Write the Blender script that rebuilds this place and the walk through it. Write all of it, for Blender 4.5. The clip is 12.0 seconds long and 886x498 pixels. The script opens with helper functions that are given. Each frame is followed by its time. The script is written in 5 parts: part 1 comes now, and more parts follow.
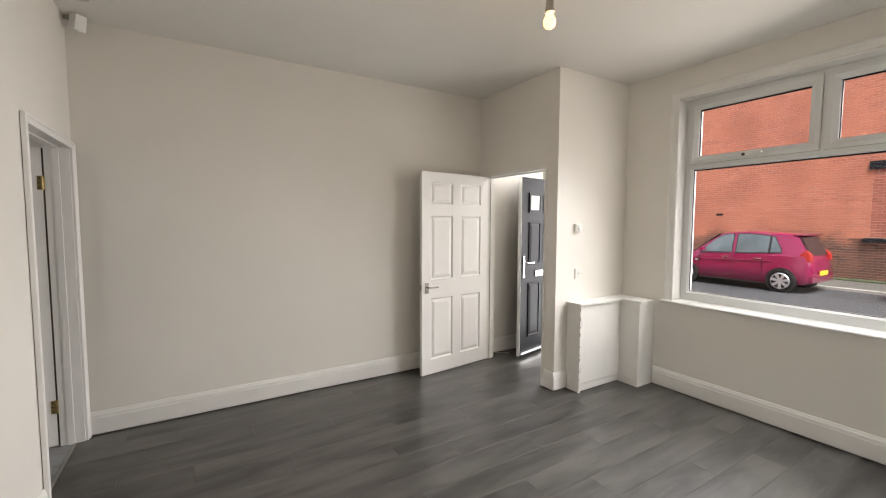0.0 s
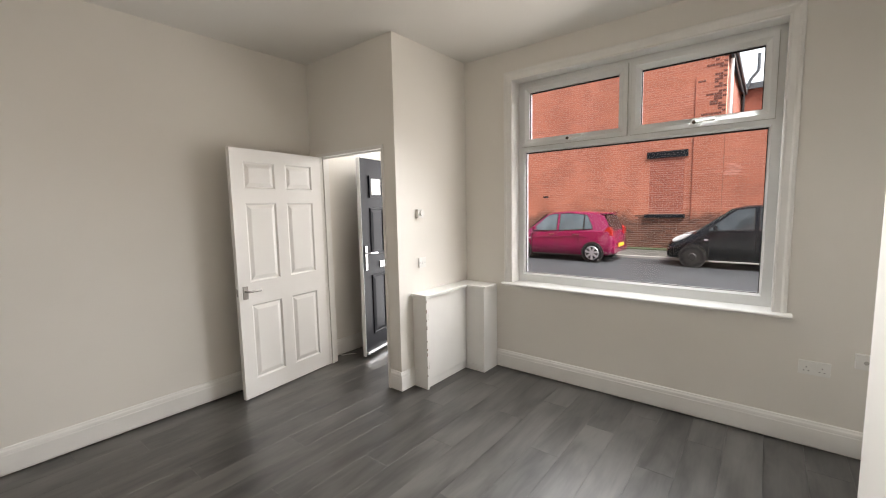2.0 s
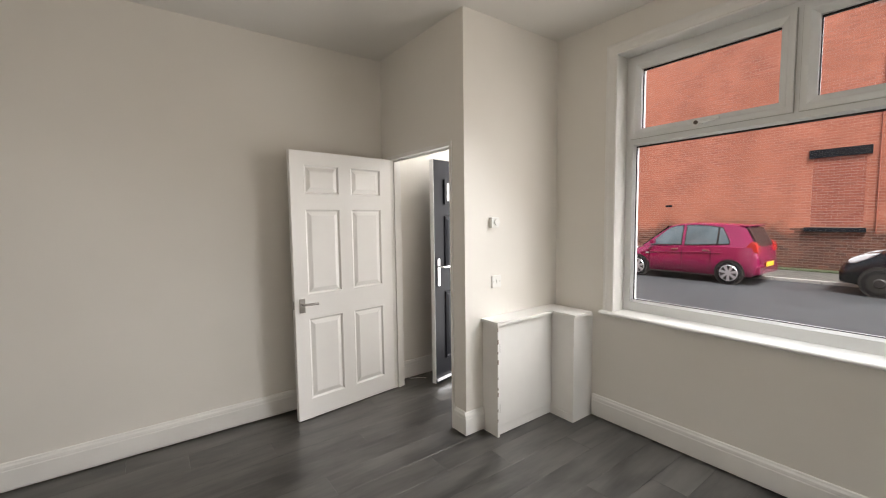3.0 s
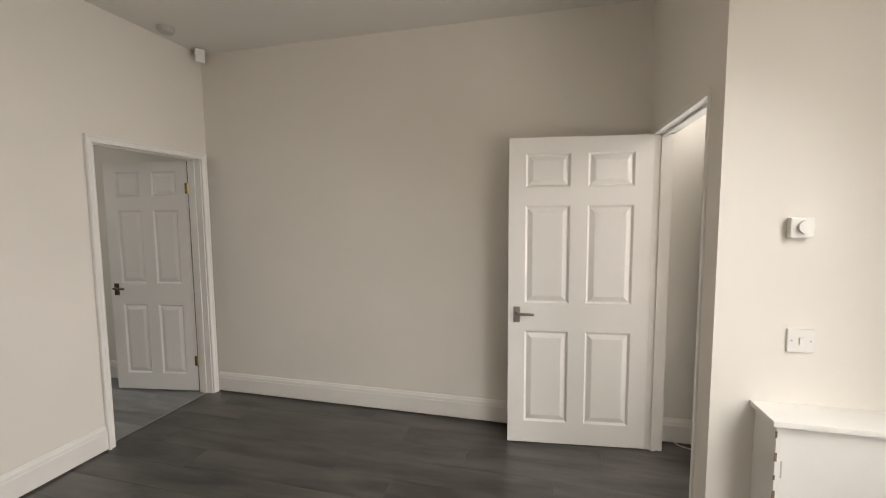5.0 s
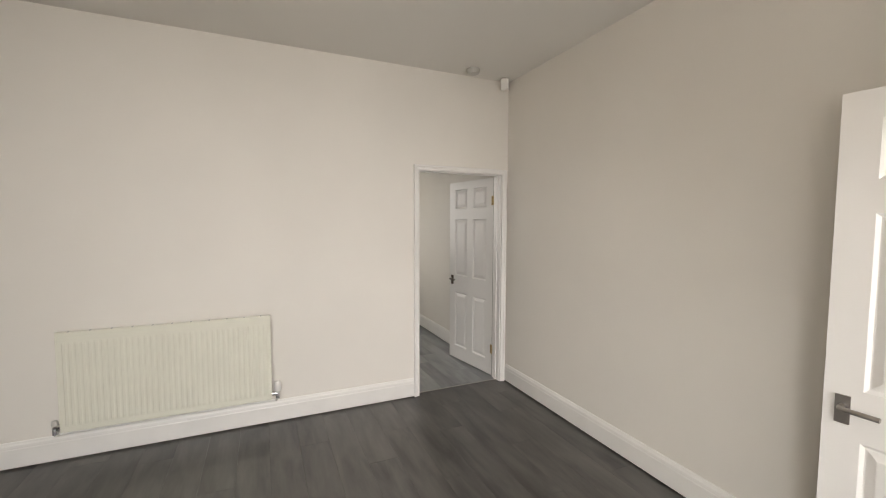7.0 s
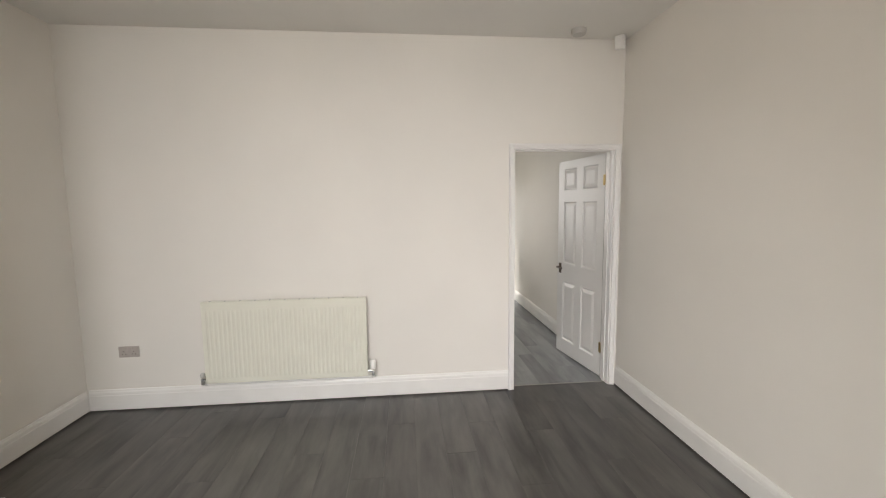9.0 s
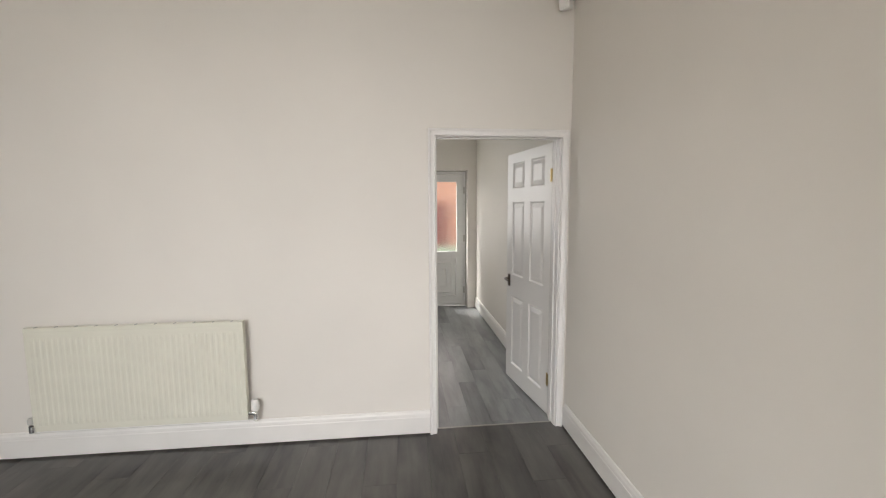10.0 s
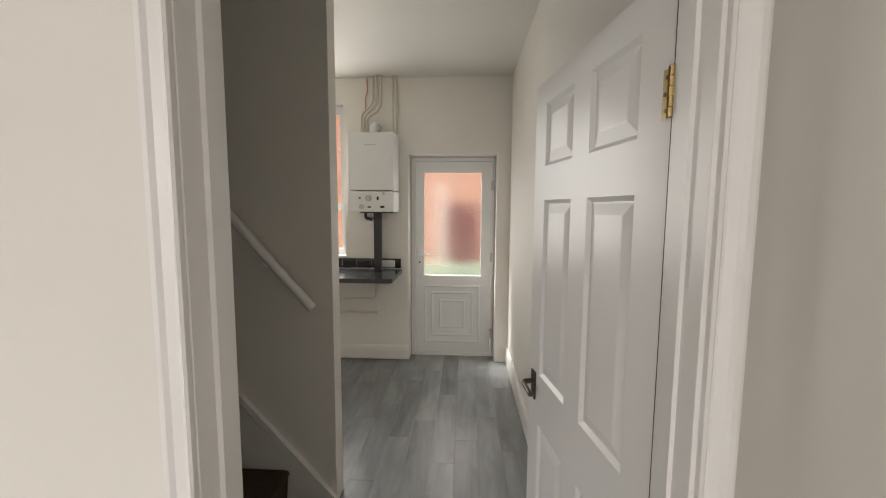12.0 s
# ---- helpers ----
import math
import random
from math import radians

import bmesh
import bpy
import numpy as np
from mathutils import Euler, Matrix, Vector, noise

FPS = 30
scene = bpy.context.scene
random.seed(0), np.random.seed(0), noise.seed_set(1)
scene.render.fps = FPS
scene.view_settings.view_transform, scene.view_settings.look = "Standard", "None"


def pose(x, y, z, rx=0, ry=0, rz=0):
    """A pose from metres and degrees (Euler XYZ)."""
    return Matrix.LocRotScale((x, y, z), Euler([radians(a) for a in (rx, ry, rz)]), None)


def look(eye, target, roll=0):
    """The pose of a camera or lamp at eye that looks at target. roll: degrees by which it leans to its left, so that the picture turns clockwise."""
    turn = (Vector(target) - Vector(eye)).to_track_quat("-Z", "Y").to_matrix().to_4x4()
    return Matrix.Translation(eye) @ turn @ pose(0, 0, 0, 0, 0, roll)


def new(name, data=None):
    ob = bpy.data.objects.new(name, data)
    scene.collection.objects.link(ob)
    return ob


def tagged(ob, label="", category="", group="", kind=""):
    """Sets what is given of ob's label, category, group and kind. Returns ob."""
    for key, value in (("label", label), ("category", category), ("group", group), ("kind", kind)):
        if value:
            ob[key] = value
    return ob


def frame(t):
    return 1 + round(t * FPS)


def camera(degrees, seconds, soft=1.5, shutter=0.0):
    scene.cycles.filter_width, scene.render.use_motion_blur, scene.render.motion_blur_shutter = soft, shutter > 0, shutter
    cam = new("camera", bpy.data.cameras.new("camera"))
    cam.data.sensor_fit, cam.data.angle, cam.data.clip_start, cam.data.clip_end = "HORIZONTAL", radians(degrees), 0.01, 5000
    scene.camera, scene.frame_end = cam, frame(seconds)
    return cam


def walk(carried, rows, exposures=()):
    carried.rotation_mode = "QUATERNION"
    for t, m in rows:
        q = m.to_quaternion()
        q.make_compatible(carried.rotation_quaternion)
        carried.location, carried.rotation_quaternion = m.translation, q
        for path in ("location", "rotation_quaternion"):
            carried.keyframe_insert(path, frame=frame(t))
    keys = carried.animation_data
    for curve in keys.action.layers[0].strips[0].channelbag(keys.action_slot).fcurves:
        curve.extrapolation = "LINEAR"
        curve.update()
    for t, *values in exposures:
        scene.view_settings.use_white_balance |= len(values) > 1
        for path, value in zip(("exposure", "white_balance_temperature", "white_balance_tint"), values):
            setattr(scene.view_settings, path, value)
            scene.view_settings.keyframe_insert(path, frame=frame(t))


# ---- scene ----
cam = camera(95.0, 12.0, soft=1.1)
PATH = [
    (0, (0.699, 0.345, 1.514), (1.735, 2.05, 1.381), 0.2),
    (0.5, (0.66, 0.321, 1.506), (1.679, 2.037, 1.373), -0.1),
    (1, (0.778, 0.288, 1.506), (1.988, 1.871, 1.34), -0.5),
    (1.5, (0.928, 0.42, 1.519), (2.379, 1.781, 1.313), -0.75),
    (2, (1.111, 0.577, 1.518), (2.663, 1.819, 1.31), -1.15),
    (2.5, (1.374, 0.69, 1.511), (2.825, 2.055, 1.332), -1.4),
    (3, (1.686, 0.789, 1.499), (2.869, 2.394, 1.347), -0.75),
    (3.2, (1.792, 0.833, 1.495), (2.845, 2.526, 1.34), -0.3),
    (4.8, (2.699, 1.076, 1.497), (2.373, 3.042, 1.332), -0.8),
    (5, (2.759, 1.124, 1.517), (2.277, 3.057, 1.351), -0.4),
    (5.5, (2.931, 1.308, 1.534), (2.004, 3.075, 1.391), -0.5),
    (6, (3.082, 1.447, 1.533), (1.804, 2.981, 1.413), -0.4),
    (6.5, (3.256, 1.647, 1.533), (1.661, 2.848, 1.417), 0.0),
    (7, (3.31, 1.86, 1.536), (1.487, 2.671, 1.407), 0.2),
    (7.5, (3.35, 1.928, 1.514), (1.409, 2.398, 1.399), 0.5),
    (7.7, (3.392, 1.936, 1.532), (1.428, 2.295, 1.406), 0.5),
    (9.3, (3.117, 2.38, 1.545), (1.137, 2.56, 1.335), -0.7),
    (9.5, (3.012, 2.516, 1.559), (1.033, 2.703, 1.338), -0.7),
    (10, (2.629, 2.878, 1.545), (0.65, 3.082, 1.334), -0.3),
    (10.5, (2.167, 3.176, 1.518), (0.186, 3.356, 1.314), -0.1),
    (11, (1.673, 3.386, 1.513), (-0.314, 3.497, 1.322), 0.4),
    (11.5, (1.137, 3.529, 1.529), (-0.854, 3.526, 1.334), 0.3),
    (12, (0.641, 3.558, 1.544), (-1.347, 3.453, 1.346), 0.3),
]
walk(cam, [(t, look(eye, target, roll)) for t, eye, target, roll in PATH], [(0, 1.42, 6450, 10), (3, 1.26, 6400, 10), (5, 1.10, 6750, 10), (6.5, 1.24, 6700, 10), (7.5, 1.50, 6500, 10), (9.5, 1.50, 6400, 10), (11, 1.34, 6250, 10), (12, 1.46, 6500, 10)])

# ---- light ----
world = bpy.data.worlds.new("sky")
scene.world = world
world.use_nodes = True
wn, wl = world.node_tree.nodes, world.node_tree.links
sky = wn.new("ShaderNodeTexSky")
sky.sky_type, sky.sun_disc = "NISHITA", False
sky.sun_elevation, sky.sun_rotation = radians(38), radians(150)
sky.air_density, sky.dust_density, sky.ozone_density = 1.0, 4.0, 1.0
grey = wn.new("ShaderNodeHueSaturation")
grey.inputs["Saturation"].default_value = 0.25
wl.new(sky.outputs[0], grey.inputs["Color"])
wl.new(grey.outputs[0], wn["Background"].inputs[0])
wn["Background"].inputs[1].default_value = 0.15


def lamp(name, kind, m, energy, colour, **settings):
    data = bpy.data.lights.new(name, kind)
    data.energy, data.color = energy, colour
    for key, value in settings.items():
        if key == "size":
            data.shape, data.size, data.size_y = "RECTANGLE", value[0], value[1]
        elif key == "angle":
            data.angle = value
        elif key == "radius":
            data.shadow_soft_size = value
        elif key == "spread":
            data.spread = value
    ob = new(name, data)
    ob.matrix_world = m
    return ob


KX, DX, KZ = -3.38, -3.53, 2.80                    # kitchen back wall, its recessed door, and ceiling
lamp("sun", "SUN", look((0, 0, 20), (6, 10, 0)), 3.2, (1.0, 0.96, 0.9), angle=radians(20))
# skylight through the street window, the open front door and the kitchen window and door
lamp("window_skylight", "AREA", look((4.20, 1.44, 2.25), (3.00, 1.26, 1.00)), 17, (0.97, 0.985, 1.0), size=(1.6, 0.60), spread=radians(126))
# added area lamp for daylight bounced off the brick across the street
lamp("window_brick_bounce", "AREA", look((4.25, 1.44, 1.70), (0.90, 2.50, 1.62)), 5.8, (1.0, 0.91, 0.82), size=(1.25, 1.56), spread=radians(152))
lamp("doorway_skylight", "AREA", look((4.60, 3.48, 1.30), (0, 3.48, 1.2)), 16, (1.0, 0.97, 0.94), size=(0.8, 2.45), spread=radians(170))
lamp("kitchen_skylight", "AREA", look((KX - 0.06, 1.70, 1.80), (0, 1.70, 1.65)), 10, (1.0, 0.96, 0.90), size=(1.2, 1.4), spread=radians(170))
lamp("back_door_skylight", "AREA", look((DX + 0.03, 3.43, 1.38), (0, 3.43, 1.30)), 1.3, (1.0, 0.97, 0.93), size=(0.56, 1.02), spread=radians(170))
lamp("bulb_light", "POINT", pose(2.155, 1.78, 2.457), 1.5, (1.0, 0.72, 0.44), radius=0.03)


# ---- materials ----
def material(name):
    m = bpy.data.materials.new(name)
    m.use_nodes = True
    return m, m.node_tree.nodes, m.node_tree.links, m.node_tree.nodes["Principled BSDF"]


def setv(n, **kw):
    for k, v in kw.items():
        n.inputs[k.replace("_", " ")].default_value = v


def plain(name, colour, rough=0.5, metal=0.0, vary=0.06, scale=3.0, bump=0.0, bump_scale=60.0, coat=0.0, spec=0.5):
    """Paint, metal or plastic with mottling at two sizes and fine relief."""
    m, n, l, b = material(name)
    c = n.new("ShaderNodeTexCoord")
    n1, n2 = n.new("ShaderNodeTexNoise"), n.new("ShaderNodeTexNoise")
    setv(n1, Scale=scale, Detail=4.0)
    setv(n2, Scale=bump_scale, Detail=3.0)
    l.new(c.outputs["Object"], n1.inputs["Vector"])
    l.new(c.outputs["Object"], n2.inputs["Vector"])
    ramp = n.new("ShaderNodeValToRGB")
    e = ramp.color_ramp.elements
    e[0].position, e[1].position = 0.3, 0.7
    e[0].color = (*[v * (1 - vary) for v in colour], 1)
    e[1].color = (*[min(1, v * (1 + vary * 0.6)) for v in colour], 1)
    l.new(n1.outputs["Fac"], ramp.inputs["Fac"])
    l.new(ramp.outputs["Color"], b.inputs["Base Color"])
    mr = n.new("ShaderNodeMapRange")
    setv(mr, To_Min=max(0.02, rough - 0.04), To_Max=min(1, rough + 0.04))
    l.new(n1.outputs["Fac"], mr.inputs["Value"])
    l.new(mr.outputs[0], b.inputs["Roughness"])
    setv(b, Metallic=metal, Coat_Weight=coat, Coat_Roughness=0.05, Specular_IOR_Level=spec)
    if bump:
        bp = n.new("ShaderNodeBump")
        setv(bp, Strength=bump, Distance=0.002)
        l.new(n2.outputs["Fac"], bp.inputs["Height"])
        l.new(bp.outputs[0], b.inputs["Normal"])
    return m


def plank_mat(name, dark, light, rough, contrast):
    """Grey wood-effect planks: grain along x, smudged knots, a tone of its own for each plank."""
    m, n, l, b = material(name)
    c, info = n.new("ShaderNodeTexCoord"), n.new("ShaderNodeObjectInfo")
    off = n.new("ShaderNodeVectorMath")
    off.operation = "MULTIPLY_ADD"
    off.inputs[1].default_value = (1, 1, 1)
    l.new(c.outputs["Object"], off.inputs[0])
    comb = n.new("ShaderNodeCombineXYZ")
    mul = n.new("ShaderNodeMath")
    mul.operation = "MULTIPLY"
    mul.inputs[1].default_value = 37.0
    l.new(info.outputs["Random"], mul.inputs[0])
    for k in "XYZ":
        l.new(mul.outputs[0], comb.inputs[k])
    l.new(comb.outputs[0], off.inputs[2])
    mapg = n.new("ShaderNodeMapping")
    mapg.inputs["Scale"].default_value = (1.3, 15.0, 1.0)
    l.new(off.outputs[0], mapg.inputs["Vector"])
    grain = n.new("ShaderNodeTexNoise")
    setv(grain, Scale=1.6, Detail=7.0, Roughness=0.65, Distortion=0.6)
    l.new(mapg.outputs[0], grain.inputs["Vector"])
    mapk = n.new("ShaderNodeMapping")
    mapk.inputs["Scale"].default_value = (1.0, 4.2, 1.0)
    l.new(off.outputs[0], mapk.inputs["Vector"])
    knots = n.new("ShaderNodeTexNoise")
    setv(knots, Scale=2.0, Detail=4.0, Roughness=0.55, Distortion=0.35)
    l.new(mapk.outputs[0], knots.inputs["Vector"])
    mix = n.new("ShaderNodeMath")
    mix.operation = "MULTIPLY_ADD"
    mix.inputs[1].default_value = 0.26
    l.new(grain.outputs["Fac"], mix.inputs[0])
    kk = n.new("ShaderNodeMath")
    kk.operation = "MULTIPLY"
    kk.inputs[1].default_value = 0.74
    l.new(knots.outputs["Fac"], kk.inputs[0])
    l.new(kk.outputs[0], mix.inputs[2])
    tone = n.new("ShaderNodeMath")
    tone.operation = "MULTIPLY_ADD"
    tone.inputs[1].default_value = contrast
    l.new(info.outputs["Random"], tone.inputs[0])
    l.new(mix.outputs[0], tone.inputs[2])
    ramp = n.new("ShaderNodeValToRGB")
    e = ramp.color_ramp.elements
    e[0].position, e[1].position = 0.37, 0.62 + contrast
    e[0].color, e[1].color = (*dark, 1), (*light, 1)
    l.new(tone.outputs[0], ramp.inputs["Fac"])
    l.new(ramp.outputs["Color"], b.inputs["Base Color"])
    mr = n.new("ShaderNodeMapRange")
    setv(mr, To_Min=rough - 0.02, To_Max=rough + 0.03)
    l.new(knots.outputs["Fac"], mr.inputs["Value"])
    l.new(mr.outputs[0], b.inputs["Roughness"])
    bp = n.new("ShaderNodeBump")
    setv(b, Specular_IOR_Level=0.95)
    setv(bp, Strength=0.18, Distance=0.001)
    l.new(grain.outputs["Fac"], bp.inputs["Height"])
    l.new(bp.outputs[0], b.inputs["Normal"])
    return m


def brick_mat(name, a, b2, mortar, low=None, low_z=1.0, soot=0.0, smear=None, pieces=""):
    """Brickwork on a wall that runs along y; below low_z the bricks are bare and browner. pieces: "brick" for single bricks, "joint" for the mortar bed behind them."""
    m, n, l, b = material(name)
    c, sep, comb = n.new("ShaderNodeTexCoord"), n.new("ShaderNodeSeparateXYZ"), n.new("ShaderNodeCombineXYZ")
    l.new(c.outputs["Object"], sep.inputs[0])
    add = n.new("ShaderNodeMath")
    l.new(sep.outputs["X"], add.inputs[0])
    l.new(sep.outputs["Y"], add.inputs[1])
    l.new(add.outputs[0], comb.inputs["X"])
    l.new(sep.outputs["Z"], comb.inputs["Y"])
    br = n.new("ShaderNodeTexBrick")
    setv(br, Color1=(*a, 1), Color2=(*b2, 1), Mortar=(*mortar, 1), Scale=1.0, Mortar_Size=0.010, Mortar_Smooth=0.3, Brick_Width=0.225, Row_Height=0.075)
    l.new(comb.outputs[0], br.inputs["Vector"])
    big = n.new("ShaderNodeTexNoise")
    setv(big, Scale=0.7, Detail=6.0, Roughness=0.65)
    l.new(c.outputs["Object"], big.inputs["Vector"])
    out = br.outputs["Color"]
    shade = None
    if pieces == "brick":                          # a tone of its own for each brick
        info, isle, both, wrap = n.new("ShaderNodeObjectInfo"), n.new("ShaderNodeNewGeometry"), n.new("ShaderNodeMath"), n.new("ShaderNodeMath")
        l.new(info.outputs["Random"], both.inputs[0])
        l.new(isle.outputs["Random Per Island"], both.inputs[1])
        wrap.operation = "FRACT"
        l.new(both.outputs[0], wrap.inputs[0])
        shade = wrap.outputs[0]
        tone = n.new("ShaderNodeMixRGB")
        tone.inputs[1].default_value, tone.inputs[2].default_value = (*a, 1), (*b2, 1)
        l.new(shade, tone.inputs[0])
        out = tone.outputs[0]
    elif pieces == "joint":
        bed = n.new("ShaderNodeRGB")
        bed.outputs[0].default_value = (*mortar, 1)
        out = bed.outputs[0]
    if smear:                                      # thick paint that fills the joints in places
        flat, mapf = n.new("ShaderNodeTexNoise"), n.new("ShaderNodeMapping")
        mapf.inputs["Scale"].default_value = (1.0, 0.6, 1.3)
        setv(flat, Scale=0.8, Detail=7.0, Roughness=0.7, Distortion=0.4)
        l.new(c.outputs["Object"], mapf.inputs["Vector"])
        l.new(mapf.outputs[0], flat.inputs["Vector"])
        mrf = n.new("ShaderNodeMapRange")
        setv(mrf, From_Min=0.38, From_Max=0.62, To_Min=0.0, To_Max=0.72)
        l.new(flat.outputs["Fac"], mrf.inputs["Value"])
        mxf = n.new("ShaderNodeMixRGB")
        mxf.inputs[2].default_value = (*smear, 1)
        l.new(mrf.outputs[0], mxf.inputs[0])
        l.new(out, mxf.inputs[1])
        out = mxf.outputs[0]
    if low:
        lo = n.new("ShaderNodeTexBrick")
        setv(lo, Color1=(*low, 1), Color2=(*[v * 0.6 for v in low], 1), Mortar=(0.30, 0.27, 0.23, 1), Scale=1.0, Mortar_Size=0.008, Mortar_Smooth=0.3, Brick_Width=0.225, Row_Height=0.075)
        l.new(comb.outputs[0], lo.inputs["Vector"])
        edge = n.new("ShaderNodeMath")
        edge.operation = "MULTIPLY_ADD"
        edge.inputs[1].default_value = 1.6
        l.new(big.outputs["Fac"], edge.inputs[0])
        l.new(sep.outputs["Z"], edge.inputs[2])
        mr = n.new("ShaderNodeMapRange")
        setv(mr, From_Min=low_z + 0.65, From_Max=low_z + 0.95)
        l.new(edge.outputs[0], mr.inputs["Value"])
        mx = n.new("ShaderNodeMixRGB")
        l.new(mr.outputs[0], mx.inputs[0])
        bare = lo.outputs["Color"]
        if shade:
            pick = n.new("ShaderNodeMixRGB")
            pick.inputs[1].default_value, pick.inputs[2].default_value = (*[v * 1.15 for v in low], 1), (*[v * 0.45 for v in low], 1)
            l.new(shade, pick.inputs[0])
            bare = pick.outputs[0]
        elif pieces == "joint":
            bed2 = n.new("ShaderNodeRGB")
            bed2.outputs[0].default_value = (0.46, 0.38, 0.33, 1)
            bare = bed2.outputs[0]
        l.new(bare, mx.inputs[1])
        l.new(out, mx.inputs[2])
        out = mx.outputs[0]
    mot = n.new("ShaderNodeMixRGB")
    mot.blend_type = "MULTIPLY"
    mot.inputs[0].default_value = 0.55 + soot
    ramp = n.new("ShaderNodeValToRGB")
    e = ramp.color_ramp.elements
    e[0].position, e[1].position = 0.32, 0.6
    e[0].color, e[1].color = (0.56 - soot, 0.50 - soot, 0.48 - soot, 1), (1, 1, 1, 1)
    l.new(big.outputs["Fac"], ramp.inputs["Fac"])
    l.new(out, mot.inputs[1])
    l.new(ramp.outputs["Color"], mot.inputs[2])
    l.new(mot.outputs[0], b.inputs["Base Color"])
    setv(b, Roughness=0.85)
    bp = n.new("ShaderNodeBump")
    setv(bp, Strength=0.3, Distance=0.006)
    if pieces:
        rough = n.new("ShaderNodeTexNoise")
        setv(rough, Scale=45.0, Detail=4.0)
        l.new(c.outputs["Object"], rough.inputs["Vector"])
        l.new(rough.outputs["Fac"], bp.inputs["Height"])
    else:
        l.new(br.outputs["Fac"], bp.inputs["Height"])
        bp.invert = True
    l.new(bp.outputs[0], b.inputs["Normal"])
    return m


def glass_mat(name, rough=0.0, colour=(1, 1, 1), ior=1.45):
    m, n, l, b = material(name)
    setv(b, Base_Color=(*colour, 1), Roughness=rough, Transmission_Weight=1.0, IOR=ior)
    if rough > 0.1:
        t = n.new("ShaderNodeTexNoise")
        setv(t, Scale=90.0, Detail=2.0)
        bp = n.new("ShaderNodeBump")
        setv(bp, Strength=0.6, Distance=0.003)
        l.new(t.outputs["Fac"], bp.inputs["Height"])
        l.new(bp.outputs[0], b.inputs["Normal"])
    return m


def glow_mat(name, colour, strength):
    m, n, l, b = material(name)
    setv(b, Base_Color=(0.9, 0.85, 0.7, 1), Emission_Color=(*colour, 1), Emission_Strength=strength)
    return m


WALL = plain("warm_white_emulsion", (0.78, 0.75, 0.697), 0.62, vary=0.03, scale=1.3, bump=0.12, bump_scale=140)
CEIL = plain("ceiling_emulsion", (0.75, 0.73, 0.69), 0.75, vary=0.03, scale=1.1, bump=0.10, bump_scale=120)
GLOSS = plain("white_gloss_paint", (0.83, 0.815, 0.79), 0.33, vary=0.02, scale=1.6)
SATIN = plain("white_satin_paint", (0.80, 0.785, 0.755), 0.38, vary=0.035, scale=5, bump=0.08, bump_scale=50)
UPVC = plain("white_upvc", (0.74, 0.745, 0.735), 0.34, vary=0.02, scale=5)
PLASTIC = plain("white_plastic", (0.80, 0.79, 0.76), 0.35, vary=0.02, scale=20)
GREYPLASTIC = plain("grey_plastic", (0.50, 0.49, 0.46), 0.4, vary=0.03, scale=20)
DARK = plain("dark_slot", (0.02, 0.02, 0.02), 0.5)
RAD = plain("cream_radiator_enamel", (0.74, 0.73, 0.63), 0.34, vary=0.03, scale=6, bump=0.04)
NICKEL = plain("satin_nickel", (0.42, 0.40, 0.38), 0.30, metal=1.0, vary=0.08, scale=30)
CHROME = plain("chrome", (0.75, 0.75, 0.76), 0.12, metal=1.0, vary=0.03)
BRASS = plain("brass", (0.50, 0.38, 0.18), 0.30, metal=1.0, vary=0.12, scale=40)
BRONZE = plain("dark_bronze", (0.09, 0.07, 0.055), 0.35, metal=0.8, vary=0.1)
CHIP = plain("bare_wood_chip", (0.20, 0.14, 0.09), 0.7, vary=0.3, scale=40)
COPPER = plain("copper_pipe", (0.62, 0.36, 0.24), 0.35, metal=1.0, vary=0.15, scale=15)
PAINTPIPE = plain("painted_pipe", (0.66, 0.62, 0.54), 0.35, vary=0.06, scale=15)
ANTHRACITE = plain("anthracite_composite", (0.0055, 0.006, 0.0095), 0.44, vary=0.12, scale=12, bump=0.25, bump_scale=90, spec=0.15)
BLACKPLASTIC = plain("black_plastic", (0.018, 0.016, 0.015), 0.35, vary=0.1)
WORKTOP = plain("dark_worktop", (0.035, 0.036, 0.04), 0.22, vary=0.3, scale=60)
TILE = plain("black_gloss_tile", (0.014, 0.012, 0.012), 0.10, vary=0.2)
CARPET = plain("brown_carpet", (0.085, 0.062, 0.045), 0.95, vary=0.3, scale=120, bump=0.9, bump_scale=260, spec=0.1)
SUBFLOOR = plain("dark_subfloor", (0.018, 0.016, 0.015), 0.9)
PLANK = plank_mat("dark_grey_oak_laminate", (0.014, 0.0128, 0.0114), (0.098, 0.092, 0.083), 0.355, 0.10)
KPLANK = plank_mat("pale_grey_wood_vinyl", (0.10, 0.106, 0.111), (0.33, 0.342, 0.345), 0.34, 0.22)
GLASS = glass_mat("clear_glass", ior=1.28)
FROST = glass_mat("obscure_glass", 0.22)
GLOW = glow_mat("lit_bulb_glass", (1.0, 0.52, 0.12), 1.7)
PAINTED = dict(low=(0.22, 0.095, 0.062), low_z=1.10, smear=(0.55, 0.205, 0.125))
BRICK = brick_mat("red_painted_brick", (0.56, 0.215, 0.140), (0.43, 0.152, 0.098), (0.60, 0.34, 0.27), pieces="brick", **PAINTED)
JOINT = brick_mat("red_painted_joints", (0.49, 0.168, 0.112), (0.39, 0.120, 0.078), (0.70, 0.45, 0.36), pieces="joint", **PAINTED)
BRICK2 = brick_mat("infill_brick", (0.44, 0.14, 0.09), (0.33, 0.10, 0.065), (0.52, 0.31, 0.24), smear=(0.46, 0.17, 0.115))
INFILL = brick_mat("infill_single_brick", (0.44, 0.145, 0.095), (0.32, 0.095, 0.062), (0.52, 0.31, 0.24), pieces="brick")
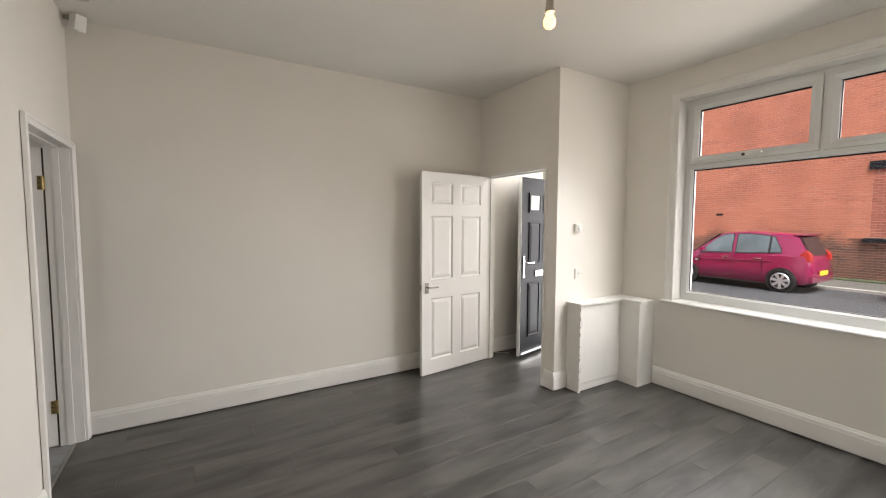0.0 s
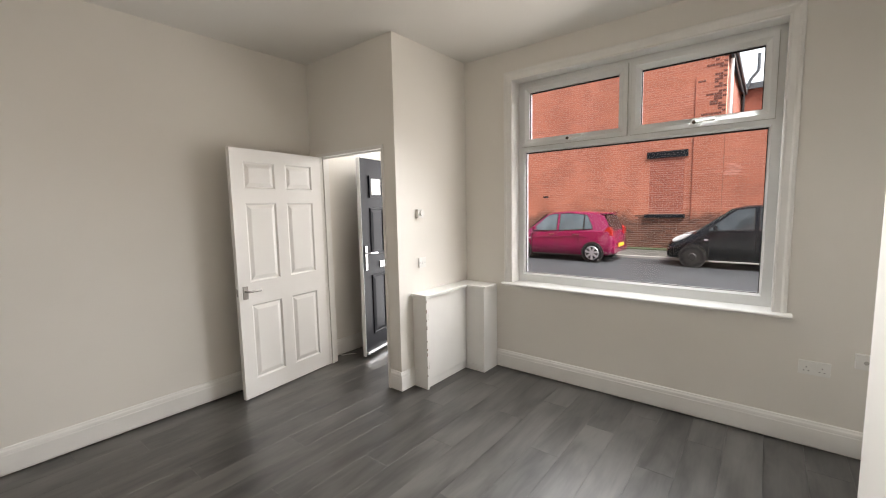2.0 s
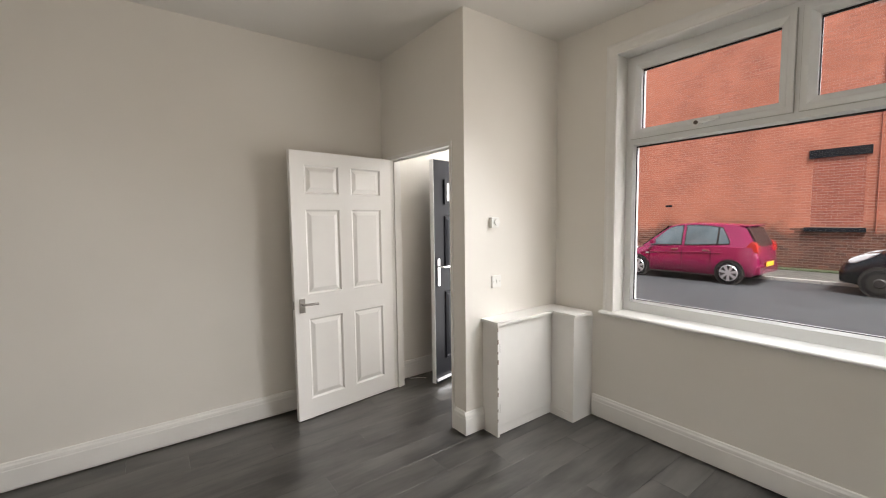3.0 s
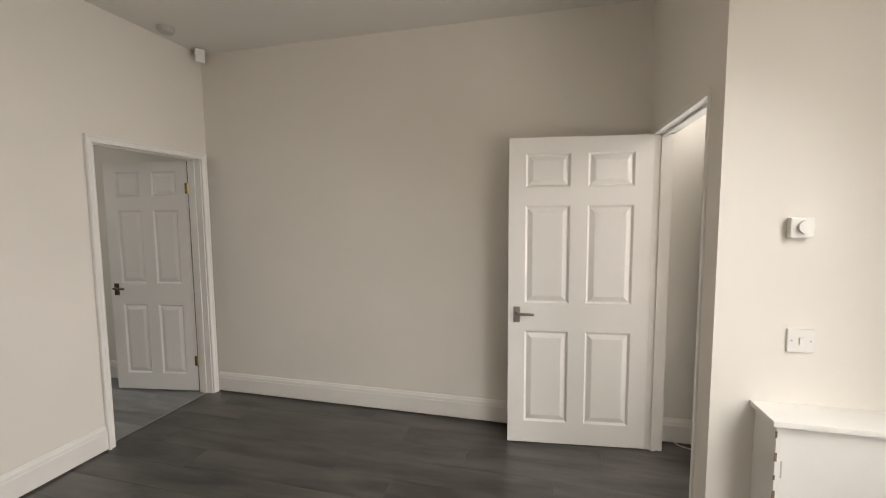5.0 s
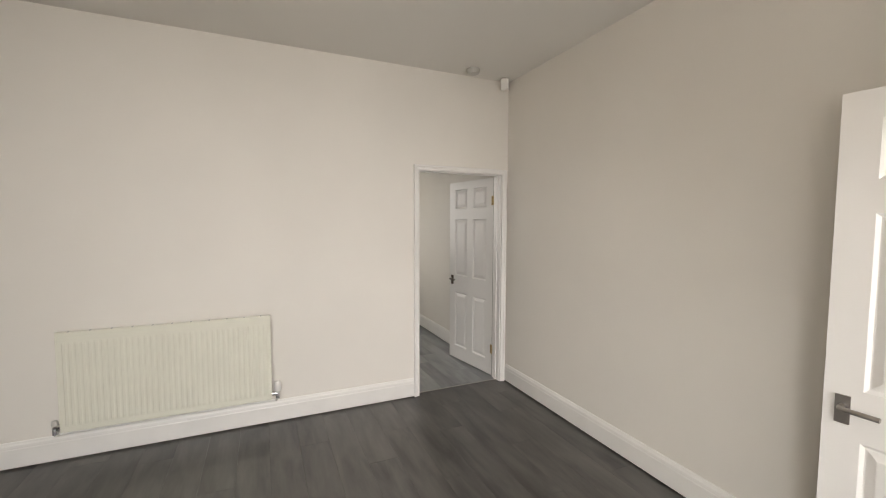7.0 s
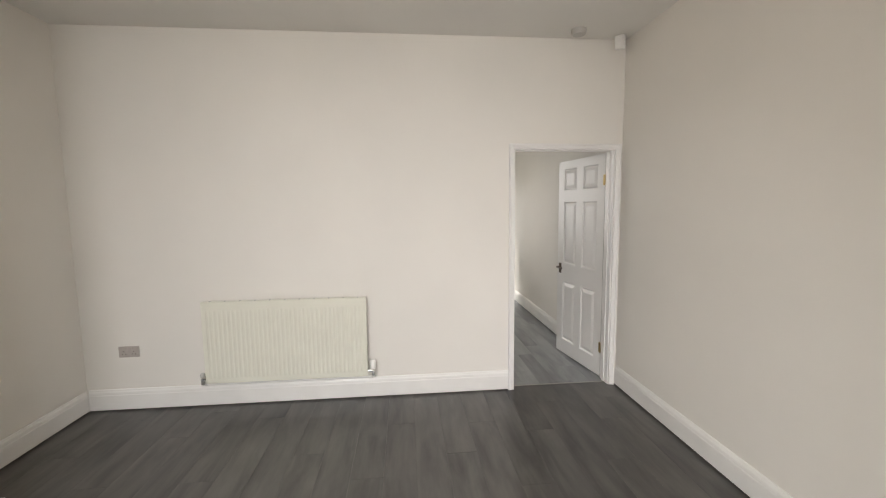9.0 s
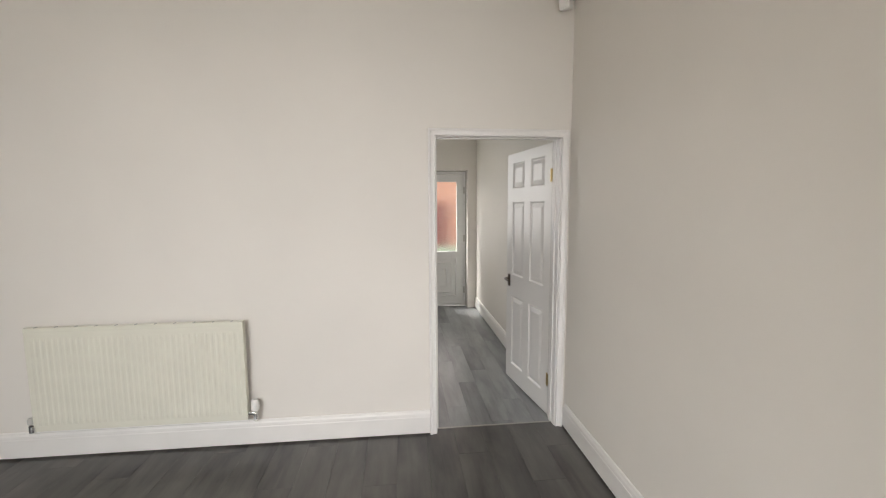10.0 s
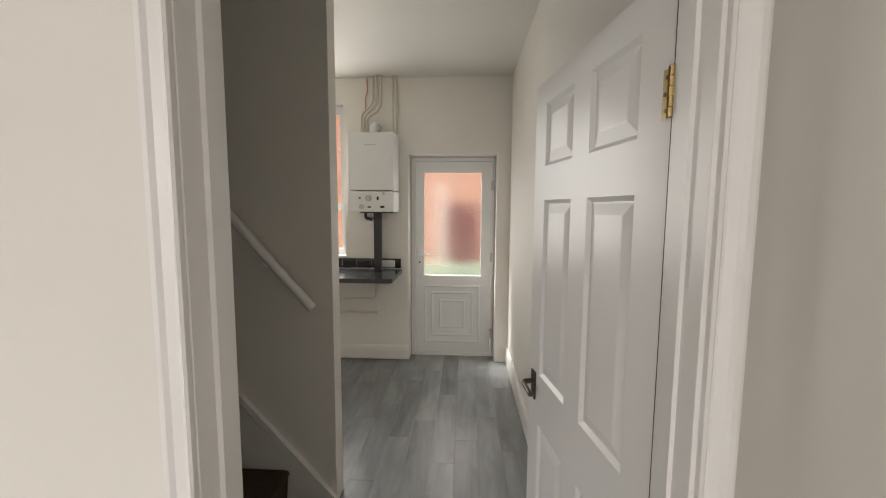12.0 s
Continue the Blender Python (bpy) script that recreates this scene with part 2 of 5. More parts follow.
INFILLJOINT = brick_mat("infill_joints", (0.44, 0.14, 0.09), (0.33, 0.10, 0.065), (0.56, 0.35, 0.28), pieces="joint")
BRICK3 = brick_mat("sooty_brick", (0.47, 0.14, 0.085), (0.35, 0.10, 0.06), (0.40, 0.19, 0.14), soot=0.22)
PALEBRICK = brick_mat("orange_yard_brick", (0.62, 0.30, 0.19), (0.54, 0.25, 0.16), (0.50, 0.36, 0.28))
PALEFLAGS = plain("pale_yard_flags", (0.45, 0.46, 0.40), 0.8, vary=0.2, scale=2.0, bump=0.5, bump_scale=80)
PALEGREEN = plain("pale_green_matte", (0.45, 0.55, 0.42), 0.8, vary=0.15, scale=6, bump=0.3)
STONE = plain("black_painted_stone", (0.010, 0.012, 0.016), 0.7, vary=0.2, bump=0.4, spec=0.2)
SLATE = plain("slate", (0.10, 0.11, 0.12), 0.6, vary=0.2, scale=8, bump=0.4)
ASPHALT = plain("asphalt", (0.034, 0.036, 0.040), 0.80, vary=0.22, scale=1.2, bump=0.7, bump_scale=160)
FLAGS = plain("concrete_flags", (0.085, 0.083, 0.073), 0.85, vary=0.25, scale=2.0, bump=0.5, bump_scale=80)
MOSS = plain("mossy_soil", (0.05, 0.065, 0.025), 0.95, vary=0.4, scale=8, bump=0.8)
KERB = plain("kerb_stone", (0.34, 0.33, 0.31), 0.8, vary=0.15, scale=3, bump=0.4)
REDWOOD = plain("red_stained_timber", (0.22, 0.055, 0.045), 0.7, vary=0.3, scale=5, bump=0.5)
PINK = plain("magenta_car_paint", (0.24, 0.005, 0.062), 0.22, metal=0.2, vary=0.05, coat=1.0)
BLACKCAR = plain("black_car_paint", (0.005, 0.006, 0.009), 0.20, vary=0.1, spec=0.35)
# Opaque side glass: part of the sky's reflection is put into the base colour.
CARGLASS = plain("sky_toned_car_glass", (0.11, 0.14, 0.155), 0.05, vary=0.2, spec=0.9)
DIMGLASS = plain("dim_sky_toned_glass", (0.045, 0.055, 0.06), 0.05, vary=0.3, scale=4, spec=0.9)
DARKGLASS = plain("dark_car_glass", (0.015, 0.017, 0.018), 0.05, vary=0.1, spec=0.9)
TYRE = plain("tyre_rubber", (0.012, 0.012, 0.013), 0.8, vary=0.2, bump=0.4, spec=0.2)
ALLOY = plain("silver_alloy", (0.62, 0.63, 0.65), 0.32, metal=0.7, vary=0.1)
STEELWHEEL = plain("dark_steel_wheel", (0.028, 0.025, 0.024), 0.5, metal=0.2, vary=0.3)
REDLENS = plain("red_lens", (0.42, 0.022, 0.018), 0.12, coat=1.0)
CLEARLENS = plain("clear_lamp_lens", (0.78, 0.80, 0.82), 0.12, coat=1.0, vary=0.12, scale=20)
GASKET = plain("black_gasket", (0.01, 0.01, 0.01), 0.6)
YELLOW = plain("yellow_plate", (0.75, 0.50, 0.03), 0.4)


# ---- building blocks ----
def box(bm, x0, x1, y0, y1, z0, z1):
    v = [bm.verts.new((x, y, z)) for z in (z0, z1) for y in (y0, y1) for x in (x0, x1)]
    for f in ((0, 2, 3, 1), (4, 5, 7, 6), (0, 1, 5, 4), (2, 6, 7, 3), (0, 4, 6, 2), (1, 3, 7, 5)):
        bm.faces.new([v[i] for i in f])
    return v


def boxes(*dims, bevel=0.0):
    bm = bmesh.new()
    for d in dims:
        box(bm, *d)
    if bevel:
        bmesh.ops.bevel(bm, geom=bm.edges[:], offset=bevel, segments=2, affect="EDGES", profile=0.7)
    return bm


def tube(path, r, seg=12, bm=None):
    """A round bar or pipe along a path."""
    bm = bm or bmesh.new()
    path = [Vector(p) for p in path]
    rings, side = [], None
    for i, p in enumerate(path):
        d = (path[min(i + 1, len(path) - 1)] - path[max(i - 1, 0)]).normalized()
        if side is None:
            side = d.orthogonal().normalized()
        side = (side - d * side.dot(d)).normalized()
        up = d.cross(side)
        rr = r[i] if isinstance(r, (list, tuple)) else r
        rings.append([bm.verts.new(p + (side * math.cos(2 * math.pi * k / seg) + up * math.sin(2 * math.pi * k / seg)) * rr) for k in range(seg)])
    for a, b in zip(rings, rings[1:]):
        for k in range(seg):
            bm.faces.new((a[k], a[(k + 1) % seg], b[(k + 1) % seg], b[k]))
    bm.faces.new(rings[0][::-1])
    bm.faces.new(rings[-1])
    return bm


def bend(points, r=0.05, n=5):
    """Rounds the corners of a path."""
    pts = [Vector(p) for p in points]
    out = [pts[0]]
    for a, p, b in zip(pts, pts[1:], pts[2:]):
        u, v = (a - p).normalized(), (b - p).normalized()
        s, e = p + u * r, p + v * r
        out += [(s * (1 - k / n) ** 2 + p * 2 * (k / n) * (1 - k / n) + e * (k / n) ** 2) for k in range(n + 1)]
    return out + [pts[-1]]


def prism(outline, a, b, axis="x"):
    """A flat outline pulled along an axis from a to b. Outline in the other two axes, in order."""
    bm = bmesh.new()
    put = {"x": lambda u, v, w: (w, u, v), "y": lambda u, v, w: (u, w, v), "z": lambda u, v, w: (u, v, w)}[axis]
    lo = [bm.verts.new(put(u, v, a)) for u, v in outline]
    hi = [bm.verts.new(put(u, v, b)) for u, v in outline]
    n = len(outline)
    bm.faces.new(lo[::-1])
    bm.faces.new(hi)
    for i in range(n):
        bm.faces.new((lo[i], lo[(i + 1) % n], hi[(i + 1) % n], hi[i]))
    return bm


def lathe(profile, seg=20):
    """A turned shape about z from (radius, height) pairs."""
    bm = bmesh.new()
    rings = [[bm.verts.new((max(r, 1e-4) * math.cos(2 * math.pi * k / seg), max(r, 1e-4) * math.sin(2 * math.pi * k / seg), z)) for k in range(seg)] for r, z in profile]
    for a, b in zip(rings, rings[1:]):
        for k in range(seg):
            bm.faces.new((a[k], a[(k + 1) % seg], b[(k + 1) % seg], b[k]))
    bm.faces.new(rings[0][::-1])
    bm.faces.new(rings[-1])
    return bm


def mesh_of(name, bm, mat, smooth=False):
    bmesh.ops.recalc_face_normals(bm, faces=bm.faces[:])
    if smooth:
        for f in bm.faces:
            f.smooth = True
        for e in bm.edges:
            if len(e.link_faces) == 2 and e.calc_face_angle(0) > radians(38):
                e.smooth = False
    me = bpy.data.meshes.new(name)
    bm.to_mesh(me)
    bm.free()
    me.materials.append(mat)
    return me


def part(name, bm, mat, parent, label="", m=None, smooth=False):
    ob = new(name, mesh_of(name, bm, mat, smooth))
    ob.parent = parent
    if m is not None:
        ob.matrix_basis = m
    return tagged(ob, label) if label else ob


def thing(name, label, category, m=None, group="", kind=""):
    ob = new(name)
    ob.empty_display_size = 0.1
    if m is not None:
        ob.matrix_basis = m
    return tagged(ob, label, category, group, kind)


def built(name, bm, mat, label, category, kind="structure", smooth=False):
    return tagged(new(name, mesh_of(name, bm, mat, smooth)), label, category, "", kind)


# ---- the setting: front room ----
XF, XR, YN, YS, CZ = 4.35, 0.0, 4.0, -0.24, 2.845   # front wall, rear wall, party wall, alcove wall, ceiling
XO = 4.62                                          # outer face of the front wall
BX0, BX1, BY = 1.22, 3.29, 0.245                    # chimney breast

built("floor_base", boxes((-3.5, 4.60, -0.3, 4.05, -0.30, -0.012)), SUBFLOOR, "dark subfloor under the boards", "floor")
built("ceiling", boxes((-0.12, XO, -0.5, 4.2, CZ, CZ + 0.2)), CEIL, "plain white painted plaster ceiling", "ceiling")
built("wall_north", boxes((-3.6, XO, YN, YN + 0.22, -0.3, CZ)), WALL, "warm white painted party wall", "wall")
built("wall_south", boxes((-3.6, XO, YS - 0.22, YS, -0.3, CZ)), WALL, "warm white painted alcove wall", "wall")
built("chimney_breast", boxes((BX0, BX1, YS, BY, 0, CZ), bevel=0.004), WALL, "warm white plastered chimney breast", "wall")
# front wall: window opening y 0.52..2.375, z 0.82..2.60; door opening y 3.02..3.94, z 0..2.62
built("wall_front", boxes(
    (XF, XO, YS, 0.52, -0.3, CZ), (XF, XO, 0.52, 2.375, -0.3, 0.80), (XF, XO, 0.52, 2.375, 2.60, CZ), (XF, XO, 2.375, 3.02, -0.3, CZ),
    (XF, XO, 3.02, 3.94, 2.62, CZ), (XF, XO, 3.94, YN, -0.3, CZ), (XF, XO, 3.02, 3.94, -0.3, -0.02)), WALL, "warm white painted front wall round the window", "wall")
# vestibule partition: door lining opening y 3.00..3.90, z 0..2.02
built("wall_partition", boxes(
    (3.40, 3.50, 2.87, 3.00, 0, CZ), (3.50, XF, 2.87, 2.98, 0, CZ), (3.40, 3.50, 3.00, 3.90, 2.02, CZ), (3.40, 3.50, 3.90, YN, 0, CZ)), WALL,
    "warm white partition boxing in the entrance lobby", "wall")
# rear wall: kitchen opening y 3.075..3.96, z 0..2.02
built("wall_rear", boxes((-0.12, XR, YS, 3.075, -0.01, CZ), (-0.12, XR, 3.075, 3.96, 2.02, CZ), (-0.12, XR, 3.96, YN, -0.01, CZ)), WALL,
      "warm white painted rear wall with kitchen doorway", "wall")


def skirting(p, q, n, mat=SATIN, h=0.168, name="baseboard"):
    """Moulded skirting from p to q on the floor; n points into the room."""
    p, q, n = Vector((*p, 0)), Vector((*q, 0)), Vector((*n, 0))
    prof = [(0, 0.013), (0.019, 0.013), (0.019, h - 0.046), (0.0165, h - 0.040), (0.0165, h - 0.034), (0.015, h - 0.022), (0.010, h - 0.012), (0.008, h - 0.004), (0.004, h), (0, h)]
    bm = bmesh.new()
    a = [bm.verts.new(p + n * d + Vector((0, 0, z))) for d, z in prof]
    b = [bm.verts.new(q + n * d + Vector((0, 0, z))) for d, z in prof]
    for i in range(len(prof)):
        k = (i + 1) % len(prof)
        bm.faces.new((a[i], a[k], b[k], b[i]))
    bm.faces.new(a[::-1])
    bm.faces.new(b)
    return built(name, bm, mat, "white painted moulded skirting board on the wall", "skirting")


skirting((0.02, YN), (3.40, YN), (0, -1))
skirting((XR, YS + 0.02), (XR, 3.054), (1, 0))
skirting((0.02, YS), (BX0, YS), (0, 1))
skirting((BX0, YS), (BX0, BY + 0.019), (-1, 0))
skirting((BX0, BY), (BX1, BY), (0, 1))
skirting((BX1, YS), (BX1, BY + 0.019), (1, 0))
skirting((BX1 + 0.02, YS), (XF - 0.02, YS), (0, 1))
skirting((XF, YS + 0.02), (XF, 2.52), (-1, 0))
skirting((3.40 - 0.019, 2.87), (3.56, 2.87), (0, -1))
skirting((3.40, 2.87), (3.40, 2.985), (-1, 0))
skirting((3.50, YN), (XF, YN), (0, -1))


# ---- doors ----
def six_panel(parent, w, h, mat, thick=0.038, rows=((0.145, 0.755), (0.94, 1.565), (1.68, 1.89)), stile=0.105, mull=0.105, name="panel"):
    """Leaf in the x-z plane, from x=0 to w, y centred: stiles and rails, and six raised panels in them."""
    t = thick / 2
    pw = (w - 2 * stile - mull) / 2
    xs = ((stile, stile + pw), (w - stile - pw, w - stile))
    dims = [(0, stile, -t, t, 0, h), (w - stile, w, -t, t, 0, h), (stile + pw, w - stile - pw, -t, t, rows[0][0], rows[-1][1])]
    zs = [0] + [z for r in rows for z in r] + [h]
    for k in range(0, len(zs), 2):
        if k in (0, len(zs) - 2):
            dims.append((stile, w - stile, -t, t, zs[k], zs[k + 1]))
        else:
            dims += [(stile, stile + pw, -t, t, zs[k], zs[k + 1]), (w - stile - pw, w - stile, -t, t, zs[k], zs[k + 1])]
    body = part("leaf", boxes(*dims), mat, parent)
    for x0, x1 in xs:
        for z0, z1 in rows:
            bm = bmesh.new()
            for s in (-1, 1):
                loops = []
                for inset, depth in ((0, 0.0), (0.005, -0.004), (0.012, -0.010), (0.017, -0.010), (0.044, -0.0015), (0.049, -0.001)):
                    y = s * (t + depth)
                    loops.append([bm.verts.new((x0 + inset, y, z0 + inset)), bm.verts.new((x1 - inset, y, z0 + inset)), bm.verts.new((x1 - inset, y, z1 - inset)), bm.verts.new((x0 + inset, y, z1 - inset))])
                for a, b in zip(loops, loops[1:]):
                    for k in range(4):
                        bm.faces.new((a[k], a[(k + 1) % 4], b[(k + 1) % 4], b[k]))
                bm.faces.new(loops[-1])
            part(name, bm, mat, parent)
    return body


def lever(parent, x, z, side, face, mat, toward, t=0.019):
    """A lever on a small square-cornered backplate. side -1 or 1: which face of the leaf; toward: the way the lever points."""
    y = side * t
    plate = part("handle_plate", boxes((x - 0.021, x + 0.021, min(y, y + side * 0.006), max(y, y + side * 0.006), z - 0.052, z + 0.052), bevel=0.0015), mat, parent, face + " backplate")
    bm = tube(bend([(x, y, z + 0.012), (x, y + side * 0.045, z + 0.012), (x + toward * 0.105, y + side * 0.048, z + 0.010)], 0.018), [0.0095] * 3 + [0.009] * 5, 12)
    part("lever", bm, mat, plate, face + " lever", smooth=True)


def hinge(parent, z, mat, side=1, t=0.019):
    """Butt hinge at the hung edge; side: the face on which its knuckle stands proud."""
    a, b = sorted((side * (t - 0.030), side * t))
    leaf = boxes((-0.003, 0.001, a, b, z - 0.045, z + 0.045))
    a, b = sorted((side * t, side * (t + 0.0015)))
    box(leaf, -0.003, 0.026, a, b, z - 0.045, z + 0.045)
    for k in range(5):
        tube([(-0.005, side * (t + 0.005), z - 0.045 + k * 0.018), (-0.005, side * (t + 0.005), z - 0.0285 + k * 0.018)], 0.0075, 10, leaf)
    knuckle = part("hinge", leaf, mat, parent, "brass butt hinge")
    for k in (-1, 0, 1):
        y0, y1 = sorted((side * (t + 0.0010), side * (t + 0.0024)))
        part("screw", tube([(0.0145 + 0.004 * (k == 0), y0, z + k * 0.030), (0.0145 + 0.004 * (k == 0), y1, z + k * 0.030)], 0.0042, 10), BRONZE, knuckle, "dark screw head")
    return knuckle


# lobby door, standing open into the room
HX, HY = 3.398, 3.878
ang = math.degrees(math.atan2(3.776 - HY, 2.532 - HX))
lobby = thing("panelled_door", "white six-panel moulded door, standing open into the room", "door", pose(HX, HY, 0.008, 0, 0, ang))
six_panel(lobby, 0.868, 1.988, GLOSS)
lever(lobby, 0.868 - 0.055, 0.862, 1, "satin nickel", NICKEL, -1)
lever(lobby, 0.868 - 0.055, 0.862, -1, "satin nickel", NICKEL, -1)
part("latch", boxes((0.868, 0.8695, -0.011, 0.011, 0.84, 0.90)), NICKEL, lobby)
for z in (0.22, 1.72):
    hinge(lobby, z, BRASS, -1)
lining = thing("door_1", "white painted lining of the lobby doorway", "door frame", kind="structure")
part("jamb", boxes((3.392, 3.508, 3.87, 3.90, 0, 2.02), bevel=0.002), SATIN, lining)
part("jamb", boxes((3.392, 3.508, 3.00, 3.022, 0, 2.02), bevel=0.002), SATIN, lining)
part("head", boxes((3.392, 3.508, 3.022, 3.87, 1.992, 2.02), bevel=0.002), SATIN, lining)
part("door_stop", boxes((3.44, 3.465, 3.858, 3.870, 0, 1.992)), SATIN, lining)
part("door_stop", boxes((3.44, 3.465, 3.022, 3.034, 0, 1.992)), SATIN, lining)
part("door_stop", boxes((3.44, 3.465, 3.034, 3.858, 1.980, 1.992)), SATIN, lining)

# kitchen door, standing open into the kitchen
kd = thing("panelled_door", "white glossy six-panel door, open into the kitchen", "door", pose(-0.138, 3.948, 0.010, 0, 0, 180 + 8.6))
six_panel(kd, 0.762, 1.968, GLOSS)
lever(kd, 0.707, 0.885, 1, "dark bronze", BRONZE, -1)
lever(kd, 0.707, 0.885, -1, "dark bronze", BRONZE, -1)
for z in (0.265, 1.745):
    hinge(kd, z, BRASS)
# Dark strip on the hung edge paints in the shade between leaf and jamb.
part("hinge_gap_shade", boxes((-0.0150, -0.0003, -0.0188, 0.0188, 0.0, 1.968)), BRONZE, kd, "dark strip drawn for the shade in the hinge gap")
klin = thing("door_2", "white glossy lining and architrave of the kitchen doorway", "door frame", kind="structure")
part("jamb", boxes((-0.125, 0.003, 3.075, 3.105, 0, 2.02), bevel=0.002), GLOSS, klin)
part("jamb", boxes((-0.125, 0.003, 3.926, 3.96, 0, 2.02), bevel=0.002), GLOSS, klin)
part("head", boxes((-0.125, 0.003, 3.105, 3.926, 1.992, 2.02), bevel=0.002), GLOSS, klin)
part("door_stop", boxes((-0.085, -0.05, 3.105, 3.116, 0, 1.992)), GLOSS, klin)
part("door_stop", boxes((-0.085, -0.05, 3.918, 3.926, 0, 1.992)), GLOSS, klin)
part("door_stop", boxes((-0.085, -0.05, 3.116, 3.918, 1.981, 1.992)), GLOSS, klin)


def architrave(parent, pts, out, mat, w=0.066, axis="x", sgn=1, base=0.0):
    """Moulded trim round an opening: a mitred sweep of pts (y, z) inner corners, out giving the way outward at each corner."""
    prof = [(u * w, d) for u, d in ((0.0, 0.0), (0.0, 0.012), (0.09, 0.016), (0.18, 0.012), (0.27, 0.012), (0.6, 0.016), (0.75, 0.022), (0.94, 0.022), (1.0, 0.018), (1.0, 0.0))]
    bm = bmesh.new()
    rings = []
    for (y, z), (oy, oz) in zip(pts, out):
        rings.append([bm.verts.new((base + sgn * d, y + oy * u, z + oz * u)) for u, d in prof])
    for a, b in zip(rings, rings[1:]):
        for i in range(len(prof)):
            k = (i + 1) % len(prof)
            bm.faces.new((a[i], a[k], b[k], b[i]))
    bm.faces.new(rings[0])
    bm.faces.new(rings[-1][::-1])
    return part("architrave", bm, mat, parent)


architrave(klin, [(3.102, 0), (3.102, 1.986), (3.934, 1.986), (3.934, 0)], [(-1, 0), (-1, 1), (1, 1), (1, 0)], GLOSS, w=0.047, base=0.004)

# front door, open inwards
fdx, fdy = 4.505, 3.875
fd = thing("front_door", "anthracite composite front door with chrome furniture, standing open", "door", pose(fdx, fdy, 0.02, 0, 0, math.degrees(math.atan2(3.70 - fdy, 3.72 - fdx))))
W = 0.805
body = part("leaf", boxes((0, W, -0.022, 0.022, 0.0, 1.985), bevel=0.002), ANTHRACITE, fd)
for x0, x1, z0, z1 in ((0.13, 0.365, 0.20, 0.82), (0.44, 0.675, 0.20, 0.82), (0.13, 0.365, 1.02, 1.50), (0.44, 0.675, 1.02, 1.50)):
    bm = bmesh.new()
    loops = []
    for inset, y in ((0, 0.022), (0.006, 0.032), (0.016, 0.034), (0.026, 0.025), (0.05, 0.030)):
        loops.append([bm.verts.new((x, y, z)) for x, z in ((x0 + inset, z0 + inset), (x1 - inset, z0 + inset), (x1 - inset, z1 - inset), (x0 + inset, z1 - inset))])
    for a, b in zip(loops, loops[1:]):
        for k in range(4):
            bm.faces.new((a[k], a[(k + 1) % 4], b[(k + 1) % 4], b[k]))
    bm.faces.new(loops[-1])
    part("panel", bm, ANTHRACITE, fd)
for x0, x1 in ((0.13, 0.365), (0.44, 0.675)):
    lite = part("glazing_frame", boxes((x0, x1, 0.022, 0.036, 1.60, 1.63), (x0, x1, 0.022, 0.036, 1.79, 1.82), (x0, x0 + 0.03, 0.022, 0.036, 1.63, 1.79), (x1 - 0.03, x1, 0.022, 0.036, 1.63, 1.79)), ANTHRACITE, fd)
    part("pane", boxes((x0 + 0.03, x1 - 0.03, 0.0225, 0.027, 1.63, 1.79)), plain("pale_obscure_pane", (0.62, 0.64, 0.62), 0.2, vary=0.1, scale=30), lite, "pale obscure glass pane")
part("edge_strip", boxes((W, W + 0.004, -0.021, 0.021, 0.0, 1.985)), UPVC, fd, "white door edge")
part("handle_plate", boxes((W - 0.062, W - 0.030, 0.022, 0.030, 0.88, 1.12), bevel=0.003), CHROME, fd, "chrome backplate")
part("lever", tube(bend([(W - 0.046, 0.022, 1.05), (W - 0.046, 0.075, 1.05), (W - 0.17, 0.075, 1.045)], 0.02), 0.0095, 12), CHROME, fd, "chrome lever", smooth=True)
part("letterbox", boxes((0.27, 0.535, 0.022, 0.034, 0.88, 0.945), bevel=0.004), CHROME, fd, "chrome letterbox")
part("weather_bar", boxes((0.0, W, 0.022, 0.040, 0.02, 0.05), bevel=0.003), CHROME, fd, "bright metal weather bar")
fdf = thing("door_3", "white front door frame", "door frame", kind="structure")
part("jamb", boxes((4.47, 4.55, 3.02, 3.07, 0, 2.62), bevel=0.003), UPVC, fdf)
part("fanlight_head", boxes((4.47, 4.55, 3.07, 3.89, 2.57, 2.62), bevel=0.003), UPVC, fdf)
fan = part("pane", boxes((4.508, 4.512, 3.07, 3.89, 2.12, 2.57)), GLASS, fdf, "clear fanlight pane")
fan.visible_shadow = False
part("jamb", boxes((4.47, 4.55, 3.89, 3.94, 0, 2.62), bevel=0.003), UPVC, fdf)
part("head", boxes((4.47, 4.55, 3.07, 3.89, 2.05, 2.12), bevel=0.003), UPVC, fdf)
part("threshold", boxes((4.45, 4.60, 3.07, 3.89, -0.02, 0.012), bevel=0.003), NICKEL, fdf, "metal threshold")


# ---- street window ----
win = thing("window_1", "large white plastic window with two small top openers", "window", kind="structure")
G0, G1, FY0, FY1 = 4.47, 4.54, 0.52, 2.375
part("window_frame", boxes(
    (G0, G1, FY0, 0.575, 0.82, 2.60), (G0, G1, 2.325, FY1, 0.82, 2.60), (G0, G1, 0.575, 2.325, 0.82, 0.876), (G0, G1, 0.575, 2.325, 2.552, 2.60),
    (G0, G1, 0.575, 2.325, 2.004, 2.032), (G0, G1, 1.417, 1.450, 2.032, 2.552)), UPVC, win)


